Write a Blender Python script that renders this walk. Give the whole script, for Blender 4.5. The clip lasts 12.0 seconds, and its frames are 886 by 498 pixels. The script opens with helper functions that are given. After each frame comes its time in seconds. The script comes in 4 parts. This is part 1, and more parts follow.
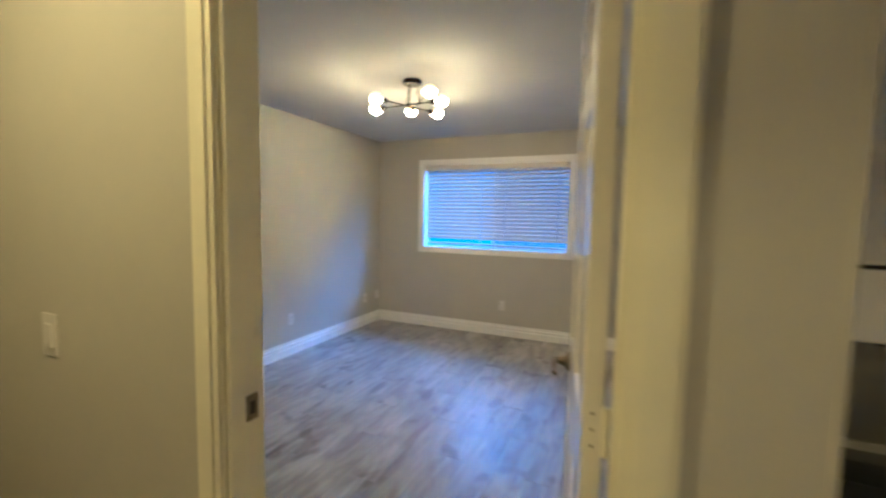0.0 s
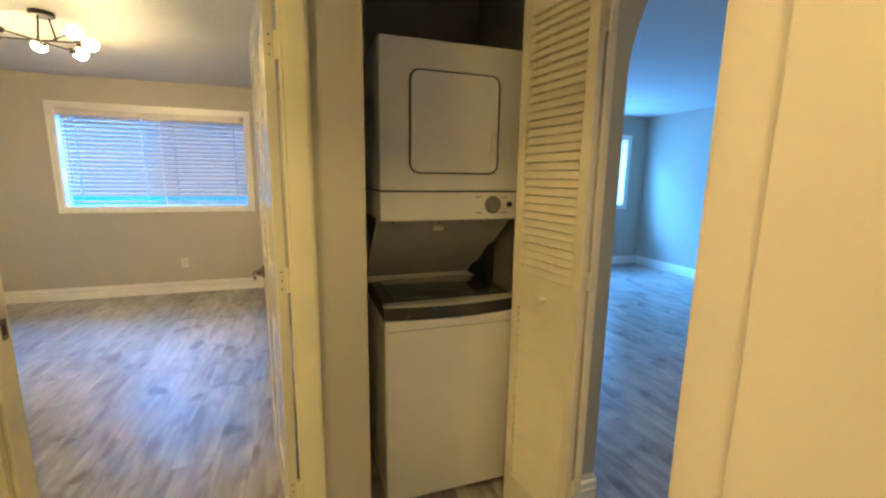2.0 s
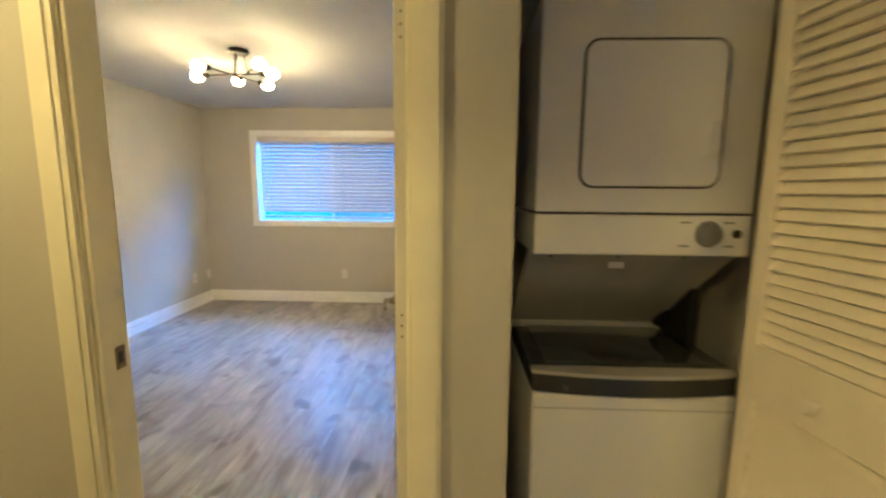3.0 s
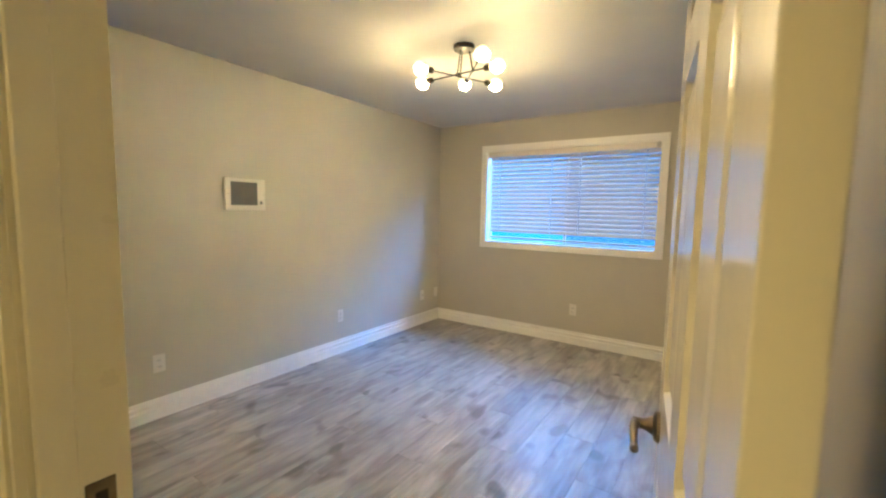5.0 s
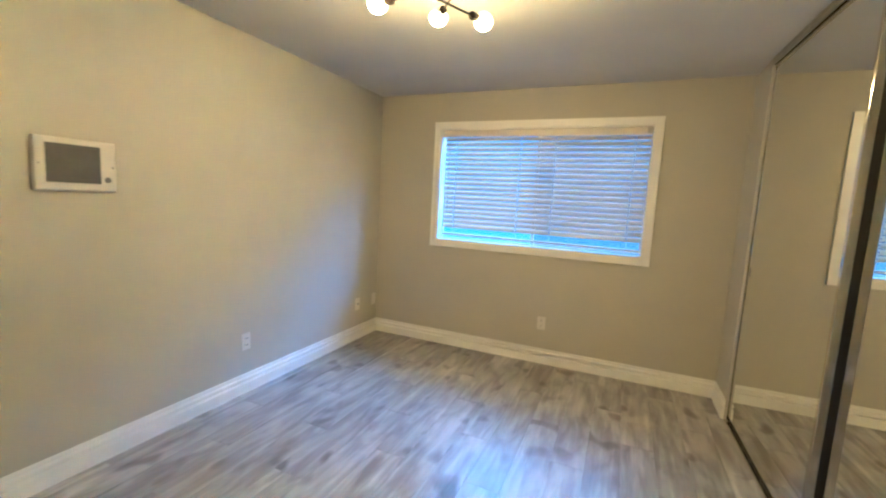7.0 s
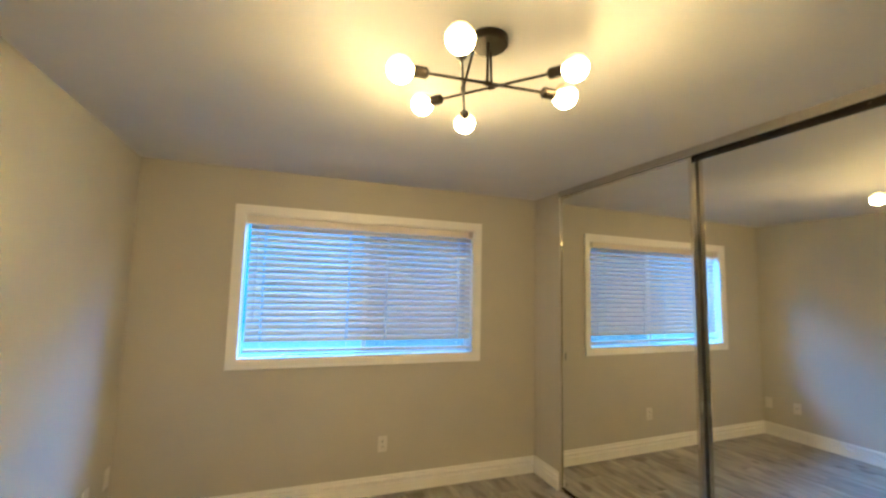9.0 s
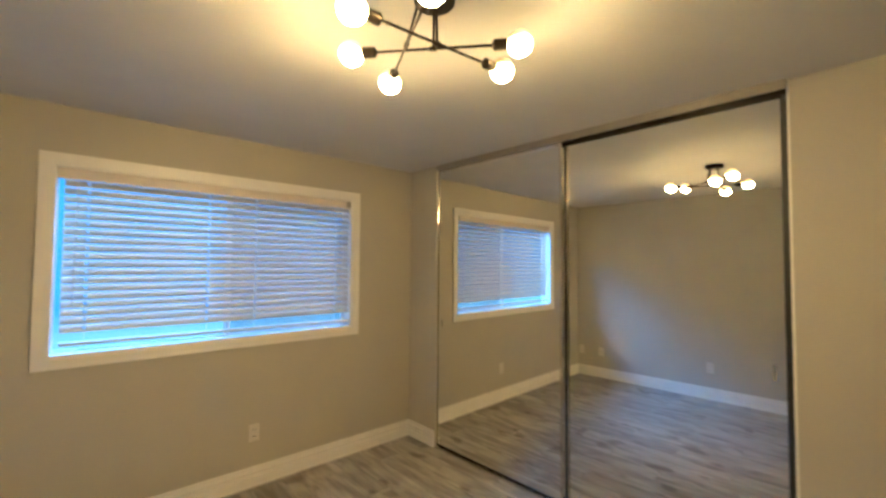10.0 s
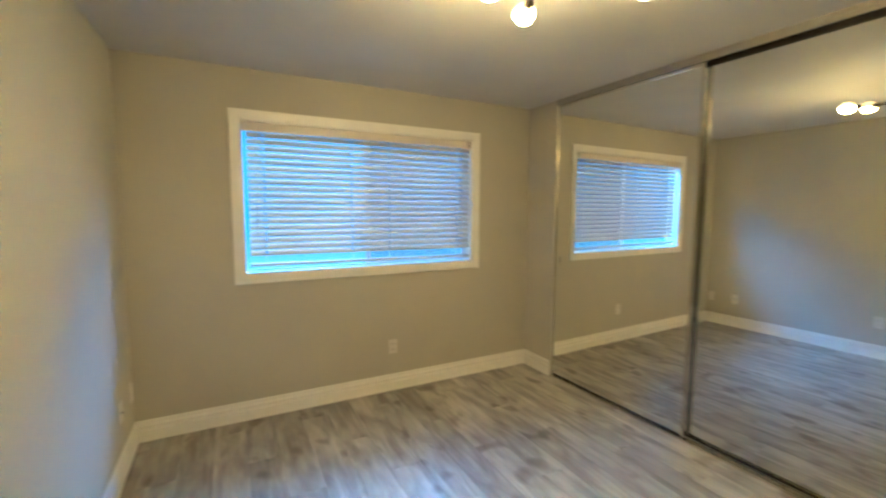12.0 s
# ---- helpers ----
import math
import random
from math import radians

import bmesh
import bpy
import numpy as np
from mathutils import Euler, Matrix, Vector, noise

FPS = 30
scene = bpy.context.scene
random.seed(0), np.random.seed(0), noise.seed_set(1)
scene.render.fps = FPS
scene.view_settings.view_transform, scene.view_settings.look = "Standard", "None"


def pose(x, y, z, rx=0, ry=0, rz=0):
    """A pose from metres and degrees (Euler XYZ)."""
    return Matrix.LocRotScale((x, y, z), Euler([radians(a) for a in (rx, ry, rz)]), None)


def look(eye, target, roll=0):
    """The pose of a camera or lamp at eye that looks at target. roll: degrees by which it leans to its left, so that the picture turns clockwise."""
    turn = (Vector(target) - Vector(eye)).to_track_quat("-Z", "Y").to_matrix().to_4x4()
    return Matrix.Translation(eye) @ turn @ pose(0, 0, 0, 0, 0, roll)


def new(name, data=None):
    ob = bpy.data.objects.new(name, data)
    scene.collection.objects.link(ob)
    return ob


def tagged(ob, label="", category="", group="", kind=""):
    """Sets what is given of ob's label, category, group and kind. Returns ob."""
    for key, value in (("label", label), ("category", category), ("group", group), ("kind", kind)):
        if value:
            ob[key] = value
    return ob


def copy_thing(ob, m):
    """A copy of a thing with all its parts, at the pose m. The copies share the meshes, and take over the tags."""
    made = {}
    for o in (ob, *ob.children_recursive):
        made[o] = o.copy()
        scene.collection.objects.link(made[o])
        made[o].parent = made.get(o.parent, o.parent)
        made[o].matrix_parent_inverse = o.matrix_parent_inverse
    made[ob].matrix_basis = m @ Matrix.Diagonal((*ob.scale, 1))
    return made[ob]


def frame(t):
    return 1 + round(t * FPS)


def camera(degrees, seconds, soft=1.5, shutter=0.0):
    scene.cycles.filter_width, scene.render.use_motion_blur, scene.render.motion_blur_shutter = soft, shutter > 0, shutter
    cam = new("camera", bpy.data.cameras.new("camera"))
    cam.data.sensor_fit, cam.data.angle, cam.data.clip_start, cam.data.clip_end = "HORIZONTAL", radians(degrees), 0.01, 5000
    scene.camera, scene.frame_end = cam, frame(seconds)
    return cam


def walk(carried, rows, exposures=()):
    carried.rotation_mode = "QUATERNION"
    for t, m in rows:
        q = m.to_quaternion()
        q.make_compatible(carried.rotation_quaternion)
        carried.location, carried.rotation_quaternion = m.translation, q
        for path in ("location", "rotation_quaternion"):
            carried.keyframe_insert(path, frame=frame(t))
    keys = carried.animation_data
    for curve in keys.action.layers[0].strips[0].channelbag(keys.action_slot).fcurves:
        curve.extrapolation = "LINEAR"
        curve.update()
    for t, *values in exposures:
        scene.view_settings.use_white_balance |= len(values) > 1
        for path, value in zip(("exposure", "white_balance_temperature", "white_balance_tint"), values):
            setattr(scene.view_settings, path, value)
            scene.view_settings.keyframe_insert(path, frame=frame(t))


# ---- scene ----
cam = camera(93.8, 12.0, soft=2.3, shutter=0.35)
PATH = [
    (0, (1.088, 0.594, 1.432), (0.291, 2.422, 1.277), 1.1),
    (0.5, (1.209, 0.365, 1.441), (1.064, 2.351, 1.253), 1.3),
    (1, (1.262, 0.113, 1.452), (1.59, 2.069, 1.198), 1.1),
    (1.5, (1.182, -0.059, 1.428), (1.734, 1.835, 1.103), 0.8),
    (2, (1.132, -0.158, 1.428), (1.765, 1.707, 1.083), 0.8),
    (2.5, (1.163, -0.033, 1.413), (1.587, 1.896, 1.099), 0.6),
    (3, (1.198, 0.266, 1.424), (1.132, 2.246, 1.15), 0.5),
    (3.5, (1.122, 0.558, 1.414), (0.607, 2.475, 1.174), 0.9),
    (5.3, (0.955, 1.131, 1.402), (-0.167, 2.776, 1.215), 1.1),
    (5.5, (0.891, 1.169, 1.415), (-0.195, 2.837, 1.223), 1.4),
    (6, (0.71, 1.275, 1.398), (-0.296, 2.992, 1.201), 2.1),
    (6.5, (0.546, 1.518, 1.407), (-0.375, 3.279, 1.185), 2.7),
    (6.7, (0.482, 1.619, 1.413), (-0.392, 3.402, 1.172), 2.9),
    (8.3, (-0.411, 2.069, 1.432), (-0.391, 4.067, 1.349), 1.5),
    (8.5, (-0.55, 2.096, 1.458), (-0.334, 4.084, 1.438), 1.4),
    (9, (-0.969, 2.153, 1.569), (-0.292, 4.024, 1.764), 1.4),
    (9.5, (-1.135, 2.267, 1.627), (-0.122, 3.969, 1.905), 0.8),
    (10, (-1.236, 2.365, 1.55), (0.1, 3.851, 1.629), 0.4),
    (10.5, (-1.369, 2.373, 1.465), (0.181, 3.624, 1.285), 1.3),
    (11, (-1.352, 2.286, 1.448), (0.286, 3.398, 1.163), 2.1),
    (11.5, (-1.357, 2.273, 1.456), (0.012, 3.711, 1.213), 1.1),
    (12, (-1.404, 2.308, 1.488), (-0.487, 4.076, 1.3), 0.2),
]
EXPOSURES = [(0.0, 0.38, 4150.0, 8.0), (1.0, 0.88, 4650.0, 5.0), (2.0, 0.88, 4800.0, 6.0), (3.5, 0.76, 4450.0, 6.0), (5.5, 0.73, 4700.0, 5.0), (6.5, 0.74, 4725.0, 4.0),
             (8.5, 0.72, 4750.0, 0.0), (9.5, 0.42, 5200.0, 6.0), (11.0, 0.51, 5100.0, 2.0), (12.0, 0.59, 4900.0, -3.0)]
walk(cam, [(t, look(eye, target, roll)) for t, eye, target, roll in PATH], EXPOSURES)

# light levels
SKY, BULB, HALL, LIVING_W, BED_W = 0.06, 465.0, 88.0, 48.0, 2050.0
# closet mirror planes and folded leaf corners
MIR_XN, MIR_XS, MIR_TURN = 1.172, 1.212, 1.25
BIF_A, BIF_B, BIF_C, BIF_D = (1.925, 1.298), (1.972, 0.925), (2.034, 0.925), (2.066, 1.294)

# ---- world and light ----
world = bpy.data.worlds.new("clear_sky")
scene.world = world
world.use_nodes = True
wn = world.node_tree
sky = wn.nodes.new("ShaderNodeTexSky")
sky.sky_type = "NISHITA"
sky.sun_disc = False
sky.sun_elevation = radians(6.0)
sky.sun_rotation = radians(180.0)
sky.ozone_density = 6.0
sky.dust_density = 0.3
wn.nodes["Background"].inputs["Strength"].default_value = SKY
wn.links.new(sky.outputs["Color"], wn.nodes["Background"].inputs["Color"])

sun = new("sun", bpy.data.lights.new("sun", "SUN"))
sun.data.energy = 2.0
sun.data.angle = radians(0.5)
sun.data.color = (1.0, 0.9, 0.8)
sun.matrix_world = look((0, -19.9, 2.1), (0, 0, 0))


def sky_light(name, mid, width, height, facing, watts, color):
    """The open sky's light beyond a window, as one wide panel."""
    lamp = new(name, bpy.data.lights.new(name, "AREA"))
    lamp.data.shape = "RECTANGLE"
    lamp.data.size, lamp.data.size_y = width, height
    lamp.data.energy = watts
    lamp.data.color = color
    lamp.matrix_world = look(mid, Vector(mid) + Vector(facing))
    return lamp


sky_light("living_window_light", (4.89, 5.607, 1.53), 2.54, 1.02, (0, -1, 0), LIVING_W, (0.27, 0.57, 1.0))
# added lamp in the sky's stead, placed to throw blue patches on wall and floor
sky_light("bedroom_sky_light", (1.5, 9.0, 5.15), 8.7, 2.3, (-0.38, -0.92, -0.65), BED_W, (0.21, 0.51, 1.0))


# ---- materials ----
def mat(name, base, rough=0.5, metal=0.0, vary=0.06, scale=6.0, bump=0.0, bump_scale=120.0, coat=0.0, spec=0.5):
    m = bpy.data.materials.new(name)
    m.use_nodes = True
    nt = m.node_tree
    b = nt.nodes["Principled BSDF"]
    b.inputs["Roughness"].default_value = rough
    b.inputs["Metallic"].default_value = metal
    b.inputs["Coat Weight"].default_value = coat
    b.inputs["Specular IOR Level"].default_value = spec
    tc = nt.nodes.new("ShaderNodeTexCoord")
    big = nt.nodes.new("ShaderNodeTexNoise")
    big.inputs["Scale"].default_value = scale
    big.inputs["Detail"].default_value = 5.0
    nt.links.new(tc.outputs["Object"], big.inputs["Vector"])
    ramp = nt.nodes.new("ShaderNodeValToRGB")
    lo = [c * (1 - vary) for c in base] + [1]
    hi = [min(1, c * (1 + vary)) for c in base] + [1]
    ramp.color_ramp.elements[0].position, ramp.color_ramp.elements[0].color = 0.3, lo
    ramp.color_ramp.elements[1].position, ramp.color_ramp.elements[1].color = 0.7, hi
    nt.links.new(big.outputs["Fac"], ramp.inputs["Fac"])
    nt.links.new(ramp.outputs["Color"], b.inputs["Base Color"])
    mr = nt.nodes.new("ShaderNodeMapRange")
    mr.inputs["To Min"].default_value = max(0.02, rough - 0.06)
    mr.inputs["To Max"].default_value = min(1.0, rough + 0.06)
    nt.links.new(big.outputs["Fac"], mr.inputs["Value"])
    nt.links.new(mr.outputs["Result"], b.inputs["Roughness"])
    if bump:
        fine = nt.nodes.new("ShaderNodeTexNoise")
        fine.inputs["Scale"].default_value = bump_scale
        fine.inputs["Detail"].default_value = 3.0
        nt.links.new(tc.outputs["Object"], fine.inputs["Vector"])
        bp = nt.nodes.new("ShaderNodeBump")
        bp.inputs["Strength"].default_value = bump
        bp.inputs["Distance"].default_value = 0.004
        nt.links.new(fine.outputs["Fac"], bp.inputs["Height"])
        nt.links.new(bp.outputs["Normal"], b.inputs["Normal"])
    return m


def glow(name, color, strength):
    m = bpy.data.materials.new(name)
    m.use_nodes = True
    nt = m.node_tree
    nt.nodes.remove(nt.nodes["Principled BSDF"])
    e = nt.nodes.new("ShaderNodeEmission")
    e.inputs["Color"].default_value = (*color, 1)
    e.inputs["Strength"].default_value = strength
    nt.links.new(e.outputs["Emission"], nt.nodes["Material Output"].inputs["Surface"])
    return m


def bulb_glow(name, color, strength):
    """Frosted LED globe, glow graded by hand to tip and underside to spare the ceiling."""
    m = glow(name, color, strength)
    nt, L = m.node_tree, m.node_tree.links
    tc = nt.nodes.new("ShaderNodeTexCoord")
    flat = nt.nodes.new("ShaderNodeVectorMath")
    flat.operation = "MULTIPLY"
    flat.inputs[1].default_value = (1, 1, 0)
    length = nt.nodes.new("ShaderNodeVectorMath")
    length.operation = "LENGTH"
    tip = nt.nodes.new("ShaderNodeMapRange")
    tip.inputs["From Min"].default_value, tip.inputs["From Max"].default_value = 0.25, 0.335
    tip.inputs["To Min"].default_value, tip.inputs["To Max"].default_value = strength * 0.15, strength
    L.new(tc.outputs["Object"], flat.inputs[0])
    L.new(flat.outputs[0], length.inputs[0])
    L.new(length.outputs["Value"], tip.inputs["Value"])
    # emission is cut on upward faces, so the ceiling gets less light
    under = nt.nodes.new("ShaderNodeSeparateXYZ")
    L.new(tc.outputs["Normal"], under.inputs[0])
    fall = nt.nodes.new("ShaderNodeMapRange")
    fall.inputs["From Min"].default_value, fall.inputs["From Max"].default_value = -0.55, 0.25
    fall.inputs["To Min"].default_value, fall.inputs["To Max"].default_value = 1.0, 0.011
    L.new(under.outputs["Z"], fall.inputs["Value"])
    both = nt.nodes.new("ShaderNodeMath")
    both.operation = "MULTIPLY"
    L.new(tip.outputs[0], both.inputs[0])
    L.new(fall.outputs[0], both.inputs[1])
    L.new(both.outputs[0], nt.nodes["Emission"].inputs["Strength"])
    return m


def backdrop_glow(name):
    """Glowing sheet for the daylight outdoors: a pale band low down under deepening blue."""
    m = glow(name, (0.11, 0.46, 1.0), 0.92)
    nt = m.node_tree
    tc = nt.nodes.new("ShaderNodeTexCoord")
    sep = nt.nodes.new("ShaderNodeSeparateXYZ")
    up = nt.nodes.new("ShaderNodeMapRange")
    up.inputs["From Min"].default_value, up.inputs["From Max"].default_value = 0.0, 3.0
    ramp = nt.nodes.new("ShaderNodeValToRGB")
    el = ramp.color_ramp.elements
    el[0].position, el[0].color = 0.06, (0.32, 0.70, 1.0, 1)
    el[1].position, el[1].color = 0.24, (0.11, 0.46, 1.0, 1)
    nt.links.new(tc.outputs["Object"], sep.inputs[0])
    nt.links.new(sep.outputs["Z"], up.inputs["Value"])
    nt.links.new(up.outputs[0], ramp.inputs["Fac"])
    nt.links.new(ramp.outputs["Color"], nt.nodes["Emission"].inputs["Color"])
    return m


def see_through(name, clear, tint, gloss):
    """A thin pane or mesh: mostly clear, the rest a diffuse or glossy film."""
    m = bpy.data.materials.new(name)
    m.use_nodes = True
    nt = m.node_tree
    b = nt.nodes["Principled BSDF"]
    b.inputs["Base Color"].default_value = (*tint, 1)
    b.inputs["Roughness"].default_value = gloss
    t = nt.nodes.new("ShaderNodeBsdfTransparent")
    mix = nt.nodes.new("ShaderNodeMixShader")
    mix.inputs["Fac"].default_value = 1 - clear
    nt.links.new(t.outputs["BSDF"], mix.inputs[1])
    nt.links.new(b.outputs["BSDF"], mix.inputs[2])
    nt.links.new(mix.outputs["Shader"], nt.nodes["Material Output"].inputs["Surface"])
    return m


def plank_material():
    m = bpy.data.materials.new("grey_oak_plank")
    m.use_nodes = True
    nt, L = m.node_tree, m.node_tree.links
    b = nt.nodes["Principled BSDF"]
    tc = nt.nodes.new("ShaderNodeTexCoord")
    info = nt.nodes.new("ShaderNodeObjectInfo")
    geo = nt.nodes.new("ShaderNodeNewGeometry")
    off = nt.nodes.new("ShaderNodeVectorMath")
    off.operation = "ADD"
    comb = nt.nodes.new("ShaderNodeCombineXYZ")
    mul = nt.nodes.new("ShaderNodeMath")
    mul.operation = "MULTIPLY"
    mul.inputs[1].default_value = 37.0
    addr = nt.nodes.new("ShaderNodeMath")
    L.new(info.outputs["Random"], addr.inputs[0])
    L.new(geo.outputs["Random Per Island"], addr.inputs[1])
    L.new(addr.outputs[0], mul.inputs[0])
    for k in range(3):
        L.new(mul.outputs[0], comb.inputs[k])
    L.new(tc.outputs["Object"], off.inputs[0])
    L.new(comb.outputs[0], off.inputs[1])

    def stretched(sx, sy, scale, detail, distort):
        mp = nt.nodes.new("ShaderNodeMapping")
        mp.inputs["Scale"].default_value = (sx, sy, 1)
        L.new(off.outputs[0], mp.inputs["Vector"])
        n = nt.nodes.new("ShaderNodeTexNoise")
        n.inputs["Scale"].default_value = scale
        n.inputs["Detail"].default_value = detail
        n.inputs["Distortion"].default_value = distort
        L.new(mp.outputs[0], n.inputs["Vector"])
        return n

    grain = stretched(6.0, 1.1, 2.8, 4.0, 0.5)
    blotch = stretched(3.4, 1.1, 2.2, 3.0, 0.8)
    streak = stretched(8.0, 0.6, 4.0, 2.0, 0.2)
    knot = stretched(4.6, 3.0, 1.7, 0.0, 0.1)
    ramp = nt.nodes.new("ShaderNodeValToRGB")
    el = ramp.color_ramp.elements
    el[0].position, el[0].color = 0.22, (0.200, 0.180, 0.158, 1)
    el[1].position, el[1].color = 0.80, (0.465, 0.430, 0.392, 1)
    mid = el.new(0.50)
    mid.color = (0.328, 0.299, 0.267, 1)

    def blend(a, c, fac):
        mx = nt.nodes.new("ShaderNodeMix")
        mx.inputs[0].default_value = fac
        L.new(a, mx.inputs[2])
        L.new(c, mx.inputs[3])
        return mx.outputs[0]

    fac = blend(blend(grain.outputs["Fac"], blotch.outputs["Fac"], 0.6), streak.outputs["Fac"], 0.16)
    stretch = nt.nodes.new("ShaderNodeMapRange")
    stretch.inputs["From Min"].default_value, stretch.inputs["From Max"].default_value = 0.28, 0.72
    L.new(fac, stretch.inputs["Value"])
    L.new(stretch.outputs[0], ramp.inputs["Fac"])
    kr = nt.nodes.new("ShaderNodeValToRGB")
    kr.color_ramp.elements[0].position, kr.color_ramp.elements[0].color = 0.22, (0.50, 0.48, 0.46, 1)
    kr.color_ramp.elements[1].position, kr.color_ramp.elements[1].color = 0.335, (1, 1, 1, 1)
    L.new(knot.outputs["Fac"], kr.inputs["Fac"])
    dark = nt.nodes.new("ShaderNodeMix")
    dark.data_type, dark.blend_type = "RGBA", "MULTIPLY"
    dark.inputs[0].default_value = 1.0
    L.new(ramp.outputs["Color"], dark.inputs[6])
    L.new(kr.outputs["Color"], dark.inputs[7])
    hsv = nt.nodes.new("ShaderNodeHueSaturation")
    val = nt.nodes.new("ShaderNodeMapRange")
    val.inputs["To Min"].default_value, val.inputs["To Max"].default_value = 0.86, 1.12
    L.new(info.outputs["Random"], val.inputs["Value"])
    pale = nt.nodes.new("ShaderNodeMapRange")
    pale.inputs["From Min"].default_value, pale.inputs["From Max"].default_value = 0.56, 0.72
    pale.inputs["To Min"].default_value, pale.inputs["To Max"].default_value = 1.0, 1.16
    L.new(streak.outputs["Fac"], pale.inputs["Value"])
    tone = nt.nodes.new("ShaderNodeMath")
    tone.operation = "MULTIPLY"
    L.new(val.outputs[0], tone.inputs[0])
    L.new(pale.outputs[0], tone.inputs[1])
    L.new(tone.outputs[0], hsv.inputs["Value"])
    L.new(dark.outputs[2], hsv.inputs["Color"])
    L.new(hsv.outputs["Color"], b.inputs["Base Color"])
    rr = nt.nodes.new("ShaderNodeMapRange")
    rr.inputs["To Min"].default_value, rr.inputs["To Max"].default_value = 0.26, 0.38
    L.new(grain.outputs["Fac"], rr.inputs["Value"])
    L.new(rr.outputs[0], b.inputs["Roughness"])
    b.inputs["Specular IOR Level"].default_value = 0.46
    bp = nt.nodes.new("ShaderNodeBump")
    bp.inputs["Strength"].default_value = 0.12
    bp.inputs["Distance"].default_value = 0.002
    L.new(streak.outputs["Fac"], bp.inputs["Height"])
    L.new(bp.outputs["Normal"], b.inputs["Normal"])
    return m


M_WALL = mat("greige_paint", (0.488, 0.462, 0.388), 0.62, vary=0.035, scale=2.2, bump=0.10, bump_scale=260)
M_CEIL = mat("ceiling_paint", (0.66, 0.65, 0.63), 0.85, vary=0.03, scale=3.0, bump=0.12, bump_scale=200)
M_TRIM = mat("white_trim_paint", (0.86, 0.84, 0.79), 0.30, vary=0.03, scale=9.0, bump=0.05, bump_scale=60)
M_DOOR = mat("glossy_white_door_paint", (0.74, 0.70, 0.59), 0.20, vary=0.03, scale=7.0, bump=0.10, bump_scale=45)
M_CASING = mat("cream_door_casing_paint", (0.78, 0.735, 0.54), 0.30, vary=0.03, scale=9.0, bump=0.05, bump_scale=60)
# casing paint again, with the lamplight on the near jamb put into its tone
M_CASING_LIT = mat("lamplit_casing_tone", (0.80, 0.715, 0.60), 0.35, vary=0.03, scale=5.0, bump=0.06, bump_scale=60)
M_BIFOLD = mat("cream_louver_paint", (0.82, 0.745, 0.56), 0.35, vary=0.04, scale=8.0, bump=0.05, bump_scale=90)
M_ENAMEL = mat("white_appliance_enamel", (0.86, 0.83, 0.76), 0.30, vary=0.02, scale=3.0)
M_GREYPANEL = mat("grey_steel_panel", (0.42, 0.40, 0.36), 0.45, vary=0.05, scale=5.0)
M_DARK = mat("dark_grey_plastic", (0.045, 0.045, 0.043), 0.25, vary=0.10, scale=20.0)
M_LID = mat("smoked_lid_glass", (0.055, 0.062, 0.060), 0.10, vary=0.10, scale=6.0, coat=0.3)
M_BLACK = mat("black_rubber", (0.012, 0.012, 0.012), 0.5, vary=0.10, scale=20.0)
M_KNOB = mat("satin_grey_knob", (0.22, 0.22, 0.21), 0.35, metal=0.3, vary=0.08, scale=30.0)
M_PEWTER = mat("antique_pewter", (0.20, 0.165, 0.115), 0.32, metal=1.0, vary=0.20, scale=40.0)
M_CHROME = mat("polished_chrome", (0.75, 0.71, 0.62), 0.10, metal=1.0, vary=0.04, scale=30.0)
M_TRACK = mat("dark_bronze_track", (0.05, 0.042, 0.032), 0.25, metal=0.7, vary=0.15, scale=25.0)
M_MIRROR = mat("mirror_silver", (0.92, 0.925, 0.88), 0.02, metal=1.0, vary=0.01, scale=4.0)
M_MIRROR.node_tree.nodes["Principled BSDF"].inputs["Roughness"].default_value = 0.0
for lk in list(M_MIRROR.node_tree.links):
    if lk.to_socket.name == "Roughness":
        M_MIRROR.node_tree.links.remove(lk)
M_ALU = mat("satin_aluminium", (0.40, 0.375, 0.335), 0.35, metal=0.8, vary=0.06, scale=20.0)
M_LAMP = mat("black_bronze_lamp_metal", (0.035, 0.028, 0.020), 0.35, metal=0.8, vary=0.20, scale=40.0)
M_SLAT = mat("cream_blind_slat", (0.70, 0.645, 0.57), 0.42, vary=0.03, scale=12.0)
M_CORD = mat("white_cord", (0.80, 0.80, 0.80), 0.7, vary=0.05, scale=80.0)
M_VINYL = mat("white_vinyl_window", (0.80, 0.80, 0.79), 0.35, vary=0.03, scale=9.0)
M_PLATE = mat("white_plastic_plate", (0.66, 0.63, 0.57), 0.30, vary=0.02, scale=30.0)
M_SLOT = mat("dark_socket_slot", (0.05, 0.045, 0.04), 0.6, vary=0.10, scale=50.0)
M_SCREEN = mat("grey_lcd_screen", (0.085, 0.082, 0.078), 0.55, vary=0.10, scale=18.0)
M_GLASS = see_through("window_glass", 0.93, (0.6, 0.7, 0.75), 0.03)
M_FLYMESH = see_through("insect_screen_mesh", 0.64, (0.50, 0.49, 0.47), 0.8)
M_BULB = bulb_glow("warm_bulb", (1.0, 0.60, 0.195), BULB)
M_BACKDROP = backdrop_glow("glowing_blue_backdrop")
M_HALLBULB = glow("unseen_lamp_diffuser", (1.0, 0.605, 0.16), HALL)
M_PLANK = plank_material()
M_SUBFLOOR = mat("taupe_joint_filler", (0.22, 0.195, 0.17), 0.8, vary=0.10, scale=12.0)
# ground type unknown; its paleness is chosen to brighten the window's lower view
M_GROUND = mat("pale_ground", (0.35, 0.35, 0.36), 0.95, vary=0.3, scale=0.6)


